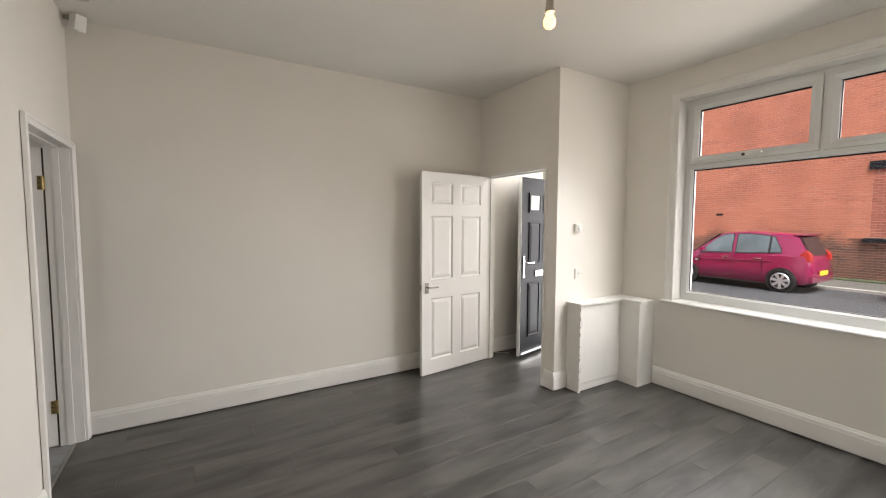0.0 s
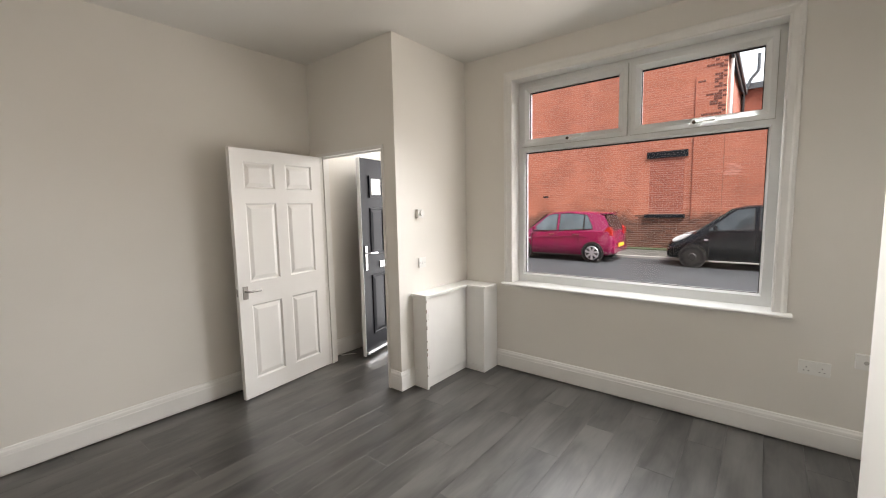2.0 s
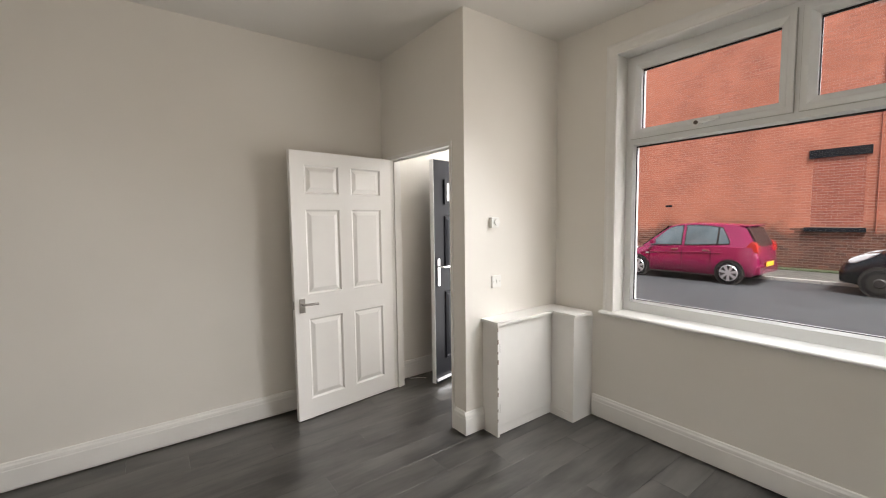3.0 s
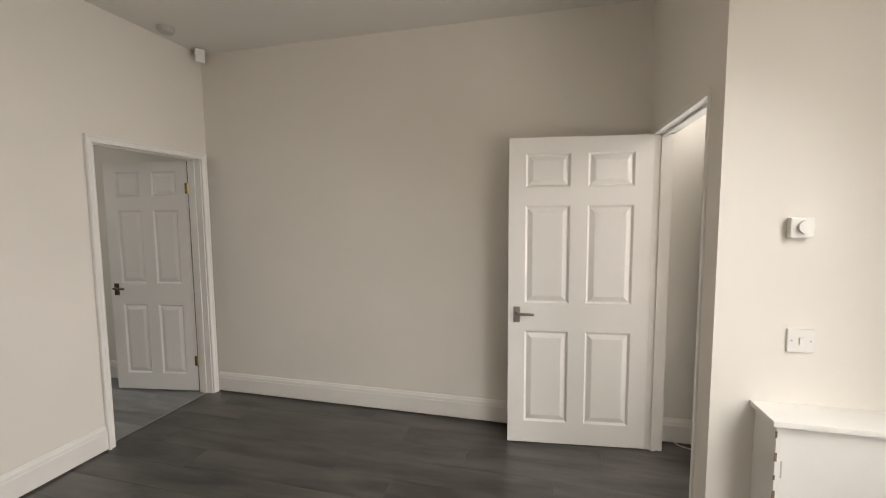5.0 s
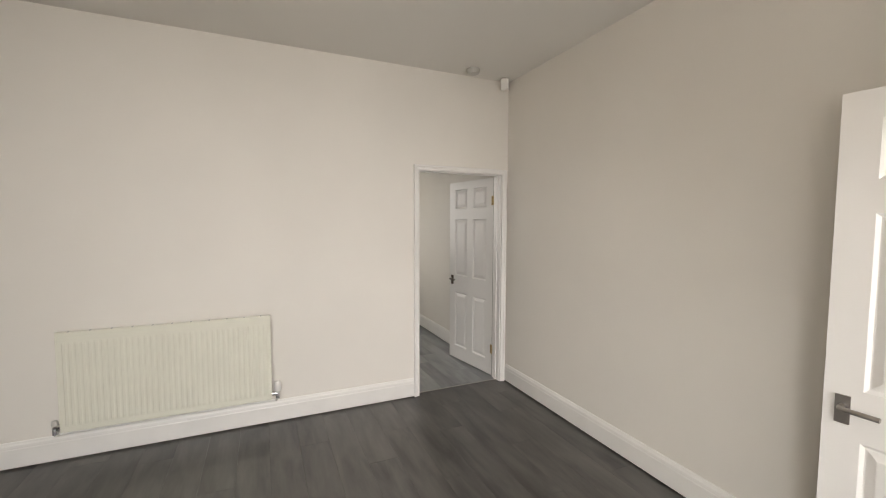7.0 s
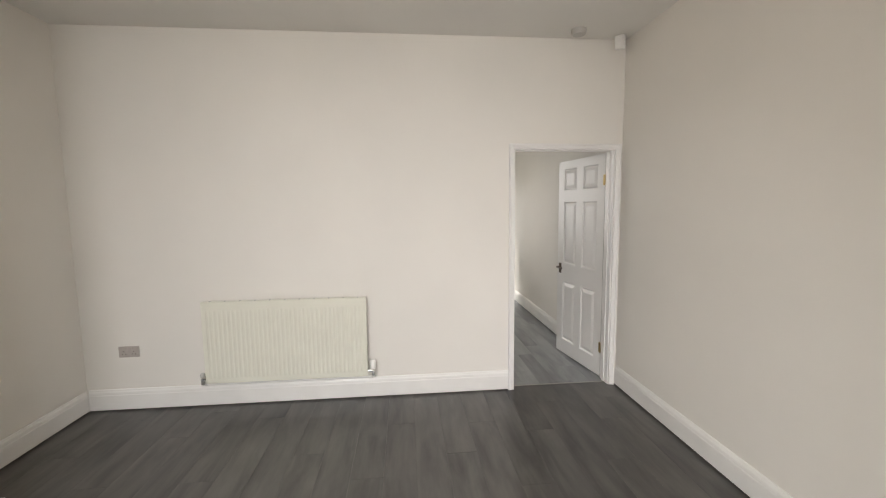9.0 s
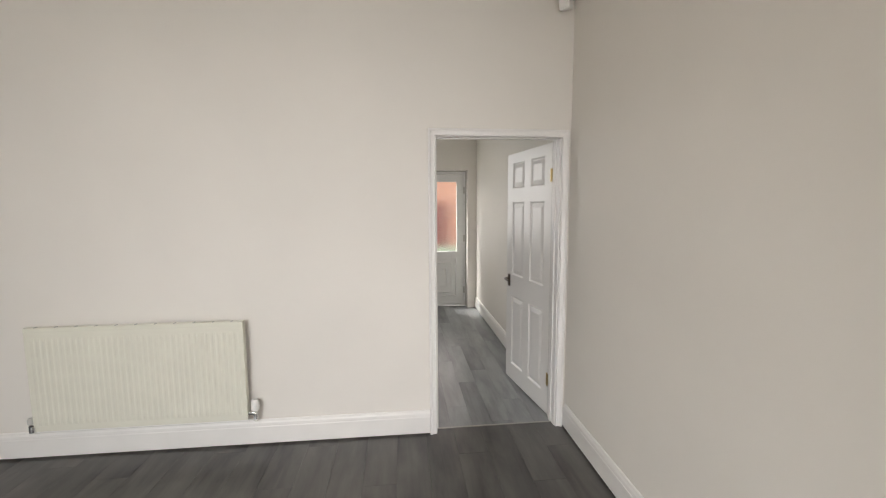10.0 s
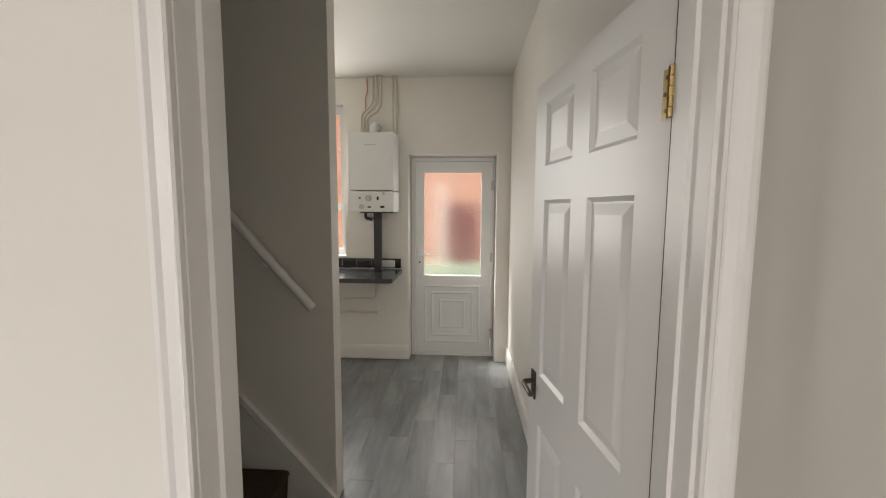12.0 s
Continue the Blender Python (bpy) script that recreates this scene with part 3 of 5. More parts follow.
def bead(y0, y1, z0, z1, w, x0, x1, name, parent=None):
    """A mitred frame with a sloping inner bead."""
    bm = bmesh.new()
    loops = []
    for inset, x in ((0, x1), (0, x0), (w * 0.45, x0), (w * 0.6, x0 + 0.006), (w, x0 + 0.018), (w, x1)):
        loops.append([bm.verts.new((x, y, z)) for y, z in ((y0 + inset, z0 + inset), (y1 - inset, z0 + inset), (y1 - inset, z1 - inset), (y0 + inset, z1 - inset))])
    for a, b in zip(loops, loops[1:] + loops[:1]):
        for k in range(4):
            bm.faces.new((a[k], a[(k + 1) % 4], b[(k + 1) % 4], b[k]))
    return part(name, bm, UPVC, parent or win)


bead(0.575, 2.325, 0.876, 2.004, 0.024, G0 - 0.002, G1 - 0.005, "glazing_bead")
panes = [(0.599, 2.301, 0.900, 1.980)]
for y0, y1 in ((0.575, 1.417), (1.450, 2.325)):
    sash = bead(y0 - 0.003, y1 + 0.003, 2.029, 2.555, 0.064, G0 - 0.016, G1 - 0.005, "sash")
    mid = (y0 + y1) / 2
    a, b, c, d = y0 - 0.007, y1 + 0.007, 2.025, 2.559
    # Thin grey strips paint the shadow line between sash and frame.
    part("sash_gap_shade", boxes((G0 - 0.004, G0 - 0.0005, a, b, c, c + 0.004), (G0 - 0.004, G0 - 0.0005, a, b, d - 0.004, d), (G0 - 0.004, G0 - 0.0005, a, a + 0.004, c + 0.004, d - 0.004), (G0 - 0.004, G0 - 0.0005, b - 0.004, b, c + 0.004, d - 0.004)), GREYPLASTIC, sash, "grey strips drawn for the shadow line round the sash")
    part("window_handle", tube(bend([(G0 - 0.014, mid, 2.056), (G0 - 0.045, mid, 2.056), (G0 - 0.048, mid - 0.115, 2.064)], 0.015), 0.009, 10), PLASTIC, sash, "white espagnolette handle", smooth=True)
    part("handle_base", boxes((G0 - 0.03, G0 - 0.012, mid - 0.02, mid + 0.035, 2.044, 2.070), bevel=0.003), PLASTIC, sash)
    part("handle_lock", tube([(G0 - 0.050, mid + 0.008, 2.057), (G0 - 0.058, mid + 0.008, 2.057)], 0.012, 14), BRONZE, sash, "dark lock button", smooth=True)
    panes.append((y0 + 0.061, y1 - 0.061, 2.093, 2.491))
for y0, y1, z0, z1 in panes:
    p = part("pane", boxes((4.500, 4.504, y0, y1, z0, z1)), GLASS, win, "clear glass pane")
    p.visible_shadow = False
    g = 0.011
    part("gasket", boxes((4.494, 4.499, y0, y1, z1 - g, z1), (4.494, 4.499, y0, y1, z0, z0 + g * 0.4), (4.494, 4.499, y0, y0 + g * 0.5, z0, z1), (4.494, 4.499, y1 - g * 0.5, y1, z0, z1)), GASKET, win, "black rubber gasket")
part("reveal_lining", boxes((XF + 0.001, G0, 0.52, 0.532, 0.82, 2.60), (XF + 0.001, G0, 2.363, 2.375, 0.82, 2.60), (XF + 0.001, G0, 0.532, 2.363, 2.588, 2.60)), SATIN, win)
sill = bmesh.new()
box(sill, XF - 0.045, G0, 0.532, 2.363, 0.795, 0.82)
box(sill, XF - 0.045, XF - 0.001, 0.43, 0.532, 0.795, 0.82)
box(sill, XF - 0.045, XF - 0.001, 2.363, 2.45, 0.795, 0.82)
part("window_sill", sill, SATIN, win, "white painted window board with a rounded nose")
part("sill_nose", tube([(XF - 0.045, 0.43, 0.8075), (XF - 0.045, 2.45, 0.8075)], 0.0125, 12), SATIN, win, smooth=True)
architrave(win, [(0.532, 0.821), (0.532, 2.588), (2.363, 2.588), (2.363, 0.821)], [(-1, 0), (-1, 1), (1, 1), (1, 0)], SATIN, w=0.075, sgn=-1, base=XF - 0.001)

# ---- low cupboard and pipe boxing beside the window ----
cup = thing("meter_cupboard", "low white painted plywood meter cupboard with worn edges", "cupboard", pose(0, 0, 0))
part("body", boxes((3.56, 4.12, 2.742, 2.868, 0.0, 0.780), bevel=0.002), SATIN, cup)
part("door", boxes((3.572, 4.118, 2.724, 2.741, 0.075, 0.772), bevel=0.0015), SATIN, cup, "plain white cupboard door with chipped edge")
part("plinth", boxes((3.562, 4.118, 2.730, 2.741, 0.008, 0.070)), SATIN, cup)
part("side_strip", boxes((3.553, 3.571, 2.718, 2.868, 0.0, 0.780), bevel=0.0015), SATIN, cup)
part("worktop", boxes((3.535, 4.10, 2.700, 2.868, 0.781, 0.802), bevel=0.004), SATIN, cup, "white painted top board")
for z in (0.20, 0.62):
    part("hinge", tube([(3.574, 2.722, z - 0.03), (3.574, 2.722, z + 0.03)], 0.004, 8), GREYPLASTIC, cup)
chips = random.Random(4)
for k in range(9):
    z = 0.12 + 0.075 * k + chips.uniform(-0.02, 0.02)
    part("paint_chip", boxes((3.5505, 3.5555 + chips.uniform(0, 0.004), 2.7165, 2.7185, z, z + chips.uniform(0.008, 0.035))), CHIP, cup, "chip of bare wood through the paint")
pb = thing("pipe_boxing", "low white painted boxing in the corner by the window", "boxing", pose(0, 0, 0))
part("body", boxes((4.121, XF - 0.001, 2.53, 2.868, 0.0, 0.780), bevel=0.002), SATIN, pb)
part("top", boxes((4.101, XF - 0.046, 2.505, 2.868, 0.781, 0.802), bevel=0.004), SATIN, pb, "white painted top board")
part("plinth", boxes((4.113, 4.120, 2.56, 2.70, 0.008, 0.060)), SATIN, pb)


# ---- wall fittings ----
thermo = thing("room_thermostat", "small white round-dial room thermostat on the wall", "thermostat", pose(3.655, 2.87, 1.463))
part("case", boxes((-0.036, 0.036, -0.028, 0, -0.036, 0.036), bevel=0.006), PLASTIC, thermo)
part("dial", tube([(0.008, -0.028, 0.004), (0.008, -0.040, 0.004)], 0.024, 20), PLASTIC, thermo, smooth=True)
spur = thing("light_switch", "white single light switch plate on the wall", "switch", pose(3.683, 2.87, 1.046))
part("plate", boxes((-0.043, 0.043, -0.010, 0, -0.043, 0.043), bevel=0.003), PLASTIC, spur)
part("rocker", boxes((-0.007, 0.007, -0.015, -0.010, -0.013, 0.013), bevel=0.0015), PLASTIC, spur)
for dx in (-0.03, 0.03):
    part("screw", tube([(dx, -0.0095, 0), (dx, -0.011, 0)], 0.0035, 10), GREYPLASTIC, spur)


GREYMETAL = plain("brushed_grey_metal", (0.50, 0.455, 0.42), 0.45, metal=0.2, vary=0.06, scale=30)


def double_socket(m, label, face=PLASTIC, group="double sockets"):
    """Twin socket, plate in the y-z plane facing +x."""
    s = thing("double_socket", label, "socket", m, group)
    part("plate", boxes((0, 0.009, -0.073, 0.073, -0.043, 0.043), bevel=0.003), face, s)
    for c in (-0.036, 0.036):
        part("switch", boxes((0.009, 0.013, c * 0.45 - 0.008, c * 0.45 + 0.008, 0.012, 0.034), bevel=0.001), face, s)
        for dy, dz, w, h in ((0, 0.004, 0.004, 0.008), (-0.011, -0.018, 0.007, 0.004), (0.011, -0.018, 0.007, 0.004)):
            part("pin_slot", boxes((0.009, 0.0094, c + dy - w / 2, c + dy + w / 2, dz - h / 2, dz + h / 2)), DARK, s)
    return s


double_socket(pose(0.0, 0.090, 0.462), "brushed grey metal double socket low on the wall", GREYMETAL)
double_socket(pose(XF, 0.312, 0.50, 0, 0, 180), "white plastic double socket under the window end")
tv = thing("aerial_socket", "small white surface-mounted aerial socket box", "socket", pose(XF, 0.100, 0.590, 0, 0, 180))
part("box", boxes((0, 0.032, -0.043, 0.043, -0.043, 0.043), bevel=0.003), PLASTIC, tv)
part("outlet", tube([(0.032, 0, 0), (0.036, 0, 0)], 0.011, 14), GREYPLASTIC, tv)

smoke = thing("smoke_alarm", "round pale grey smoke alarm on the ceiling", "smoke alarm", pose(0.160, 3.54, CZ))
part("base", lathe([(0.056, 0), (0.057, -0.012), (0.055, -0.016)]), GREYPLASTIC, smoke, smooth=True)
part("cover", lathe([(0.052, -0.016), (0.052, -0.030), (0.046, -0.038), (0.0, -0.040)]), GREYPLASTIC, smoke, smooth=True)
pir = thing("motion_sensor", "white alarm motion sensor high in the corner", "sensor", pose(0.085, 3.905, 2.795, 0, 12, -45))
part("housing", boxes((-0.030, 0.030, -0.034, 0.034, -0.052, 0.048), bevel=0.010), PLASTIC, pir)
part("lens", boxes((0.026, 0.035, -0.024, 0.024, -0.042, 0.004), bevel=0.004), PLASTIC, pir)
part("bracket", boxes((-0.115, -0.026, -0.012, 0.012, 0.01, 0.040), bevel=0.003), GREYPLASTIC, pir, "grey wall bracket")

pend = thing("pendant_light", "bare lit bulb on a short ceiling pendant", "light", pose(2.155, 1.78, CZ))
part("ceiling_rose", lathe([(0.045, 0), (0.043, -0.014), (0.020, -0.026), (0.008, -0.030)]), PLASTIC, pend, smooth=True)
part("cord", tube([(0, 0, -0.028), (0, 0, -0.27)], 0.0035, 8), PLASTIC, pend)
part("lamp_holder", lathe([(0.008, -0.255), (0.015, -0.270), (0.018, -0.300), (0.018, -0.325), (0.022, -0.328), (0.022, -0.345), (0.014, -0.348)]), plain("aged_holder", (0.42, 0.38, 0.32), 0.4), pend, "greyish bulb holder", smooth=True)
part("bulb", lathe([(0.010, -0.346), (0.012, -0.356), (0.022, -0.366), (0.029, -0.382), (0.029, -0.394), (0.023, -0.410), (0.012, -0.419), (0.0, -0.421)]), GLOW, pend, "glowing warm light bulb", smooth=True).visible_shadow = False


# ---- radiator ----
def radiator():
    r = thing("radiator", "cream ribbed single panel radiator with thermostatic valve", "radiator", pose(0, 0, 0))
    y0, y1, z0, z1, x0, x1 = 0.675, 1.895, 0.208, 0.840, 0.045, 0.080
    prof = [(y0, 0.002)]
    pitch = (y1 - y0 - 0.04) / 36
    for k in range(36):
        a = y0 + 0.02 + k * pitch
        prof += [(a + 0.004, 0.0), (a + 0.010, 0.0030), (a + pitch - 0.010, 0.0030), (a + pitch - 0.004, 0.0)]
    prof.append((y1, 0.002))
    bm = bmesh.new()
    rows = []
    for z, k in ((z0, 0.0), (z0 + 0.035, 0.0), (z0 + 0.055, 1.0), (z1 - 0.075, 1.0), (z1 - 0.055, 0.0), (z1, 0.0)):
        rows.append([bm.verts.new((x1 + d * k, y, z)) for y, d in prof])
    for a, b in zip(rows, rows[1:]):
        for i in range(len(prof) - 1):
            bm.faces.new((a[i], a[i + 1], b[i + 1], b[i]))
    box(bm, x0 + 0.02, x1 - 0.001, y0, y1, z0, z1)
    part("panel", bm, RAD, r)
    part("top_grille", boxes((x0 + 0.004, x1 + 0.006, y0 - 0.004, y1 + 0.004, z1 - 0.020, z1 + 0.006), bevel=0.003), RAD, r)
    for y in (y0 - 0.004, y1):
        part("side_cover", boxes((x0, x1 + 0.004, y, y + 0.004, z0 + 0.03, z1 - 0.021), bevel=0.001), RAD, r)
    for k in range(11):
        y = y0 + 0.06 + k * (y1 - y0 - 0.12) / 10
        part("grille_clip", boxes((x0 + 0.02, x0 + 0.04, y - 0.004, y + 0.004, z1 + 0.005, z1 + 0.010)), GREYPLASTIC, r)
    part("convector", boxes(*[(0.028, 0.064, y0 + 0.05 + k * 0.04, y0 + 0.052 + k * 0.04, z0 + 0.05, z1 - 0.04) for k in range(29)]), RAD, r)
    for y in (y0 + 0.15, y1 - 0.15):
        part("wall_bracket", boxes((0.001, 0.05, y - 0.02, y + 0.02, z0 + 0.08, z1 - 0.08)), RAD, r)
    v = part("valve_body", tube(bend([(0.06, y1 + 0.002, 0.245), (0.06, y1 + 0.044, 0.245), (0.06, y1 + 0.044, 0.205)], 0.012), 0.015, 12), CHROME, r, "chrome valve body", smooth=True)
    part("valve_head", lathe([(0.014, 0.0), (0.022, 0.004), (0.025, 0.02), (0.024, 0.064), (0.017, 0.076), (0.0, 0.079)]), PLASTIC, v, "white thermostatic valve head", pose(0.06, y1 + 0.044, 0.258), True)
    part("lockshield", tube(bend([(0.06, y0 - 0.002, 0.245), (0.06, y0 - 0.035, 0.245), (0.06, y0 - 0.035, 0.195)], 0.012), 0.015, 12), CHROME, r, "chrome lockshield valve", smooth=True)
    part("lockshield_cap", lathe([(0.017, 0), (0.018, 0.024), (0.012, 0.034)]), GREYPLASTIC, r, "", pose(0.06, y0 - 0.035, 0.252), True)
    part("pipe", tube(bend([(0.06, y1 + 0.044, 0.205), (0.06, y1 + 0.044, 0.188), (0.032, y1 + 0.030, 0.182), (0.032, y0 - 0.02, 0.182), (0.06, y0 - 0.035, 0.186), (0.06, y0 - 0.035, 0.2)], 0.012), 0.0075, 10), PLASTIC, r, "white painted pipe along the skirting", smooth=True)
    return r


radiator()

wire = thing("loose_cable", "short loose white cable on the lobby floor", "cable", pose(3.66, 3.93, 0.0))
part("cable", tube(bend([(-0.06, 0.045, 0.03), (-0.04, 0.03, 0.006), (0.05, -0.01, 0.005), (0.09, -0.05, 0.005)], 0.02), 0.0035, 8), PLASTIC, wire, smooth=True)

# ---- kitchen and stairs ----
built("ceiling_kitchen", boxes((KX - 0.25, -0.12, -0.3, 4.0, KZ, KZ + 0.2)), CEIL, "plain white kitchen ceiling", "ceiling")
# back wall: door opening y 3.00..3.87, z 0..2.07; window opening y 1.10..2.36, z 1.06..2.55
built("wall_kitchen", boxes(
    (KX - 0.25, KX, 3.87, 4.0, -0.3, KZ), (KX - 0.25, KX, 3.00, 3.87, 2.07, KZ), (KX - 0.25, KX, 2.36, 3.00, -0.3, KZ), (KX - 0.25, KX, 1.10, 2.36, -0.3, 1.06),
    (KX - 0.25, KX, 1.10, 2.36, 2.55, KZ), (KX - 0.25, KX, YS, 1.10, -0.3, KZ), (KX - 0.25, KX, 3.00, 3.87, -0.3, -0.02)), WALL, "warm white kitchen back wall with door and window", "wall")
built("wall_stairs", boxes((-1.43, -1.32, YS, 2.905, 0, KZ), bevel=0.003), WALL, "warm white wall beside the enclosed stairs", "wall")
skirting((-0.125, YN), (KX, YN), (0, -1))
skirting((KX, YS), (KX, 2.998), (1, 0), h=0.150)
skirting((-0.12, 2.955), (-0.12, 3.074), (-1, 0))

stair = thing("staircase", "steep carpeted stairs rising between two walls", "stairs", pose(0, 0, 0))
RISE, GO, SY = 0.213, 0.265, 2.645
for k in range(8):
    z, y = 0.19 + k * RISE, SY - k * GO
    bm = prism([(y, 0.0 if k == 0 else z - RISE), (y + 0.012, z - 0.035), (y + 0.020, z - 0.016), (y + 0.012, z - 0.003), (y - 0.004, z), (y - GO - 0.02, z), (y - GO - 0.02, max(0, z - RISE - 0.2)), (y, max(0, z - RISE - 0.2))][1:] + [(y, max(0.0, z - RISE))], -1.295, -0.125)
    part("step", bm, CARPET, stair, "brown carpeted step")
part("step_mat", boxes((-1.295, -0.13, SY + 0.0, 2.90, 0.004, 0.014)), CARPET, stair)
high = (1.40, 0.055 + (2.878 - 1.40) * 1.106)
part("wall_string", prism([(2.900, 0.0), (2.900, 0.01), (high[0], high[1]), (high[0], high[1] - 0.30), (2.62, 0.0)], -1.32, -1.30), SATIN, stair, "white painted stair string")
part("string_moulding", prism([(2.904, 0.0), (2.904, 0.045), (high[0], high[1] + 0.03), (high[0], high[1] - 0.02)], -1.32, -1.291), SATIN, stair)
part("string_bead", prism([(2.904, 0.0), (2.860, 0.0), (high[0], high[1] - 0.075), (high[0], high[1] - 0.052)], -1.32, -1.294), SATIN, stair)
rail = thing("handrail", "white painted round handrail on the stair wall", "handrail", pose(0, 0, 0))
part("rail", tube([(-1.255, 2.825, 1.056), (-1.255, 1.60, 1.056 + 1.225 * 1.146)], 0.024, 16), SATIN, rail, smooth=True)
for y in (2.585, 1.80):
    z = 1.056 + (2.825 - y) * 1.146
    part("bracket", tube(bend([(-1.32, y, z - 0.07), (-1.27, y, z - 0.07), (-1.255, y, z - 0.022)], 0.02), 0.008, 10), SATIN, rail, smooth=True)

# back door
bd = thing("back_door", "white plastic half-glazed back door with obscure glass", "door", pose(DX, 3.00, 0.0))
part("door_frame", boxes((-0.065, -0.005, 0.0, 0.047, 0, 2.07), (-0.065, -0.005, 0.836, 0.87, 0, 2.07), (-0.065, -0.005, 0.047, 0.836, 2.02, 2.07), (-0.065, 0.004, 0.047, 0.836, 0, 0.03), bevel=0.003), UPVC, bd)
part("leaf", boxes((-0.055, 0.0, 0.051, 0.140, 0.035, 2.015), (-0.055, 0.0, 0.727, 0.832, 0.035, 2.015), (-0.055, 0.0, 0.140, 0.727, 1.907, 2.015), (-0.055, 0.0, 0.140, 0.727, 0.755, 0.850), (-0.055, 0.0, 0.140, 0.727, 0.035, 0.135)), UPVC, bd)


def raised(y0, y1, z0, z1, x):
    bm = bmesh.new()
    loops = []
    for inset, d in ((0, 0.0), (0, 0.012), (0.018, 0.016), (0.026, 0.006), (0.070, 0.004), (0.078, 0.012), (0.090, 0.012), (0.098, 0.004), (0.16, 0.003), (0.166, 0.009), (0.176, 0.009), (0.182, 0.003)):
        loops.append([bm.verts.new((x + d, y, z)) for y, z in ((y0 + inset, z0 + inset), (y1 - inset, z0 + inset), (y1 - inset, z1 - inset), (y0 + inset, z1 - inset))])
    for a, b in zip(loops, loops[1:]):
        for k in range(4):
            bm.faces.new((a[k], a[(k + 1) % 4], b[(k + 1) % 4], b[k]))
    bm.faces.new(loops[-1])
    return bm


part("lower_panel", raised(0.140, 0.727, 0.135, 0.755, -0.012), UPVC, bd, "moulded white lower panel")
fp = part("pane", boxes((-0.032, -0.028, 0.141, 0.726, 0.851, 1.906)), FROST, bd, "obscure patterned glass pane")
fp.visible_shadow = False
part("handle_plate", boxes((0.0, 0.010, 0.085, 0.111, 0.955, 1.165), bevel=0.003), UPVC, bd, "white backplate")
part("lever", tube(bend([(0.008, 0.098, 1.075), (0.05, 0.098, 1.075), (0.05, 0.210, 1.075)], 0.018), 0.009, 12), UPVC, bd, "white lever", smooth=True)
part("key_cylinder", tube([(0.010, 0.098, 0.99), (0.016, 0.098, 0.99)], 0.010, 12), BRONZE, bd)
for z in (0.25, 1.05, 1.78):
    part("hinge", boxes((-0.004, 0.016, 0.824, 0.848, z - 0.05, z + 0.05), bevel=0.004), GREYPLASTIC, bd, "pale grey butt hinge")

# Grey strips put the shade of the door recess into colour round the frame.
part("frame_gap_shade", boxes((-0.004, 0.001, -0.002, 0.014, 0.0, 2.068), (-0.004, 0.001, 0.856, 0.872, 0.0, 2.068), (-0.004, 0.001, 0.014, 0.856, 2.052, 2.072)), GREYPLASTIC, bd, "grey strips drawn for the shade line round the frame")

# kitchen window
kw = thing("window_2", "white plastic kitchen window above the worktop", "window", kind="structure")
part("window_frame", boxes((KX - 0.16, KX - 0.10, 1.10, 1.16, 1.06, 2.55), (KX - 0.16, KX - 0.10, 2.30, 2.36, 1.06, 2.55), (KX - 0.16, KX - 0.10, 1.16, 2.30, 1.06, 1.13), (KX - 0.16, KX - 0.10, 1.16, 2.30, 2.48, 2.55), (KX - 0.16, KX - 0.10, 1.16, 2.30, 1.53, 1.59)), UPVC, kw)
for z0, z1 in ((1.13, 1.53), (1.59, 2.48)):
    p = part("pane", boxes((KX - 0.132, KX - 0.128, 1.16, 2.30, z0, z1)), GLASS, kw)
    p.visible_shadow = False
part("window_sill", boxes((KX - 0.10, KX + 0.012, 1.09, 2.37, 1.046, 1.068), bevel=0.003), SATIN, kw)

# worktop, splash tiles
wt = thing("worktop", "dark laminate worktop end on wall battens", "worktop", pose(0, 0, 0))
part("board", prism([(KX + 0.002, 0.40), (-2.78, 0.40), (-2.78, 2.915), (-2.80, 2.935), (KX + 0.002, 2.935)], 0.898, 0.936, "z"), WORKTOP, wt)
part("batten", boxes((KX + 0.002, KX + 0.03, 0.40, 2.90, 0.857, 0.897)), SATIN, wt)
tiles = thing("splashback", "row of black gloss tiles above the worktop", "tiles", pose(0, 0, 0))
tb = boxes((0, 0.008, 0.002, 0.148, 0, 0.095), bevel=0.0015)
tme = mesh_of("tile", tb, TILE)
for k in range(16):
    o = new("tile", tme)
    o.parent = tiles
    o.matrix_basis = pose(KX, 2.925 - 0.15 * (k + 1), 0.947)
part("grout", boxes((KX, KX + 0.004, 2.925 - 2.4, 2.924, 0.9475, 1.041)), GREYPLASTIC, tiles)
sk = thing("kitchen_socket", "white socket set into the dark tiles", "socket", pose(KX + 0.008, 2.800, 0.990))
part("plate", boxes((0, 0.010, -0.065, 0.065, -0.036, 0.036), bevel=0.003), PLASTIC, sk)
part("switch", boxes((0.010, 0.013, -0.012, 0.012, 0.006, 0.024), bevel=0.001), PLASTIC, sk)

# boiler
bo = thing("wall_boiler", "white wall-hung gas boiler with control panel", "boiler", pose(KX, 2.699, 1.512))
part("casing", boxes((0.0, 0.31, -0.210, 0.210, 0.195, 0.720), bevel=0.014), UPVC, bo)
part("control_panel", boxes((0.0, 0.322, -0.213, 0.213, 0.0, 0.187), bevel=0.010), UPVC, bo, "white control fascia with dials")
part("badge", boxes((0.310, 0.3125, -0.055, -0.030, 0.600, 0.612), (0.310, 0.3125, -0.025, 0.045, 0.602, 0.609)), GREYPLASTIC, bo)
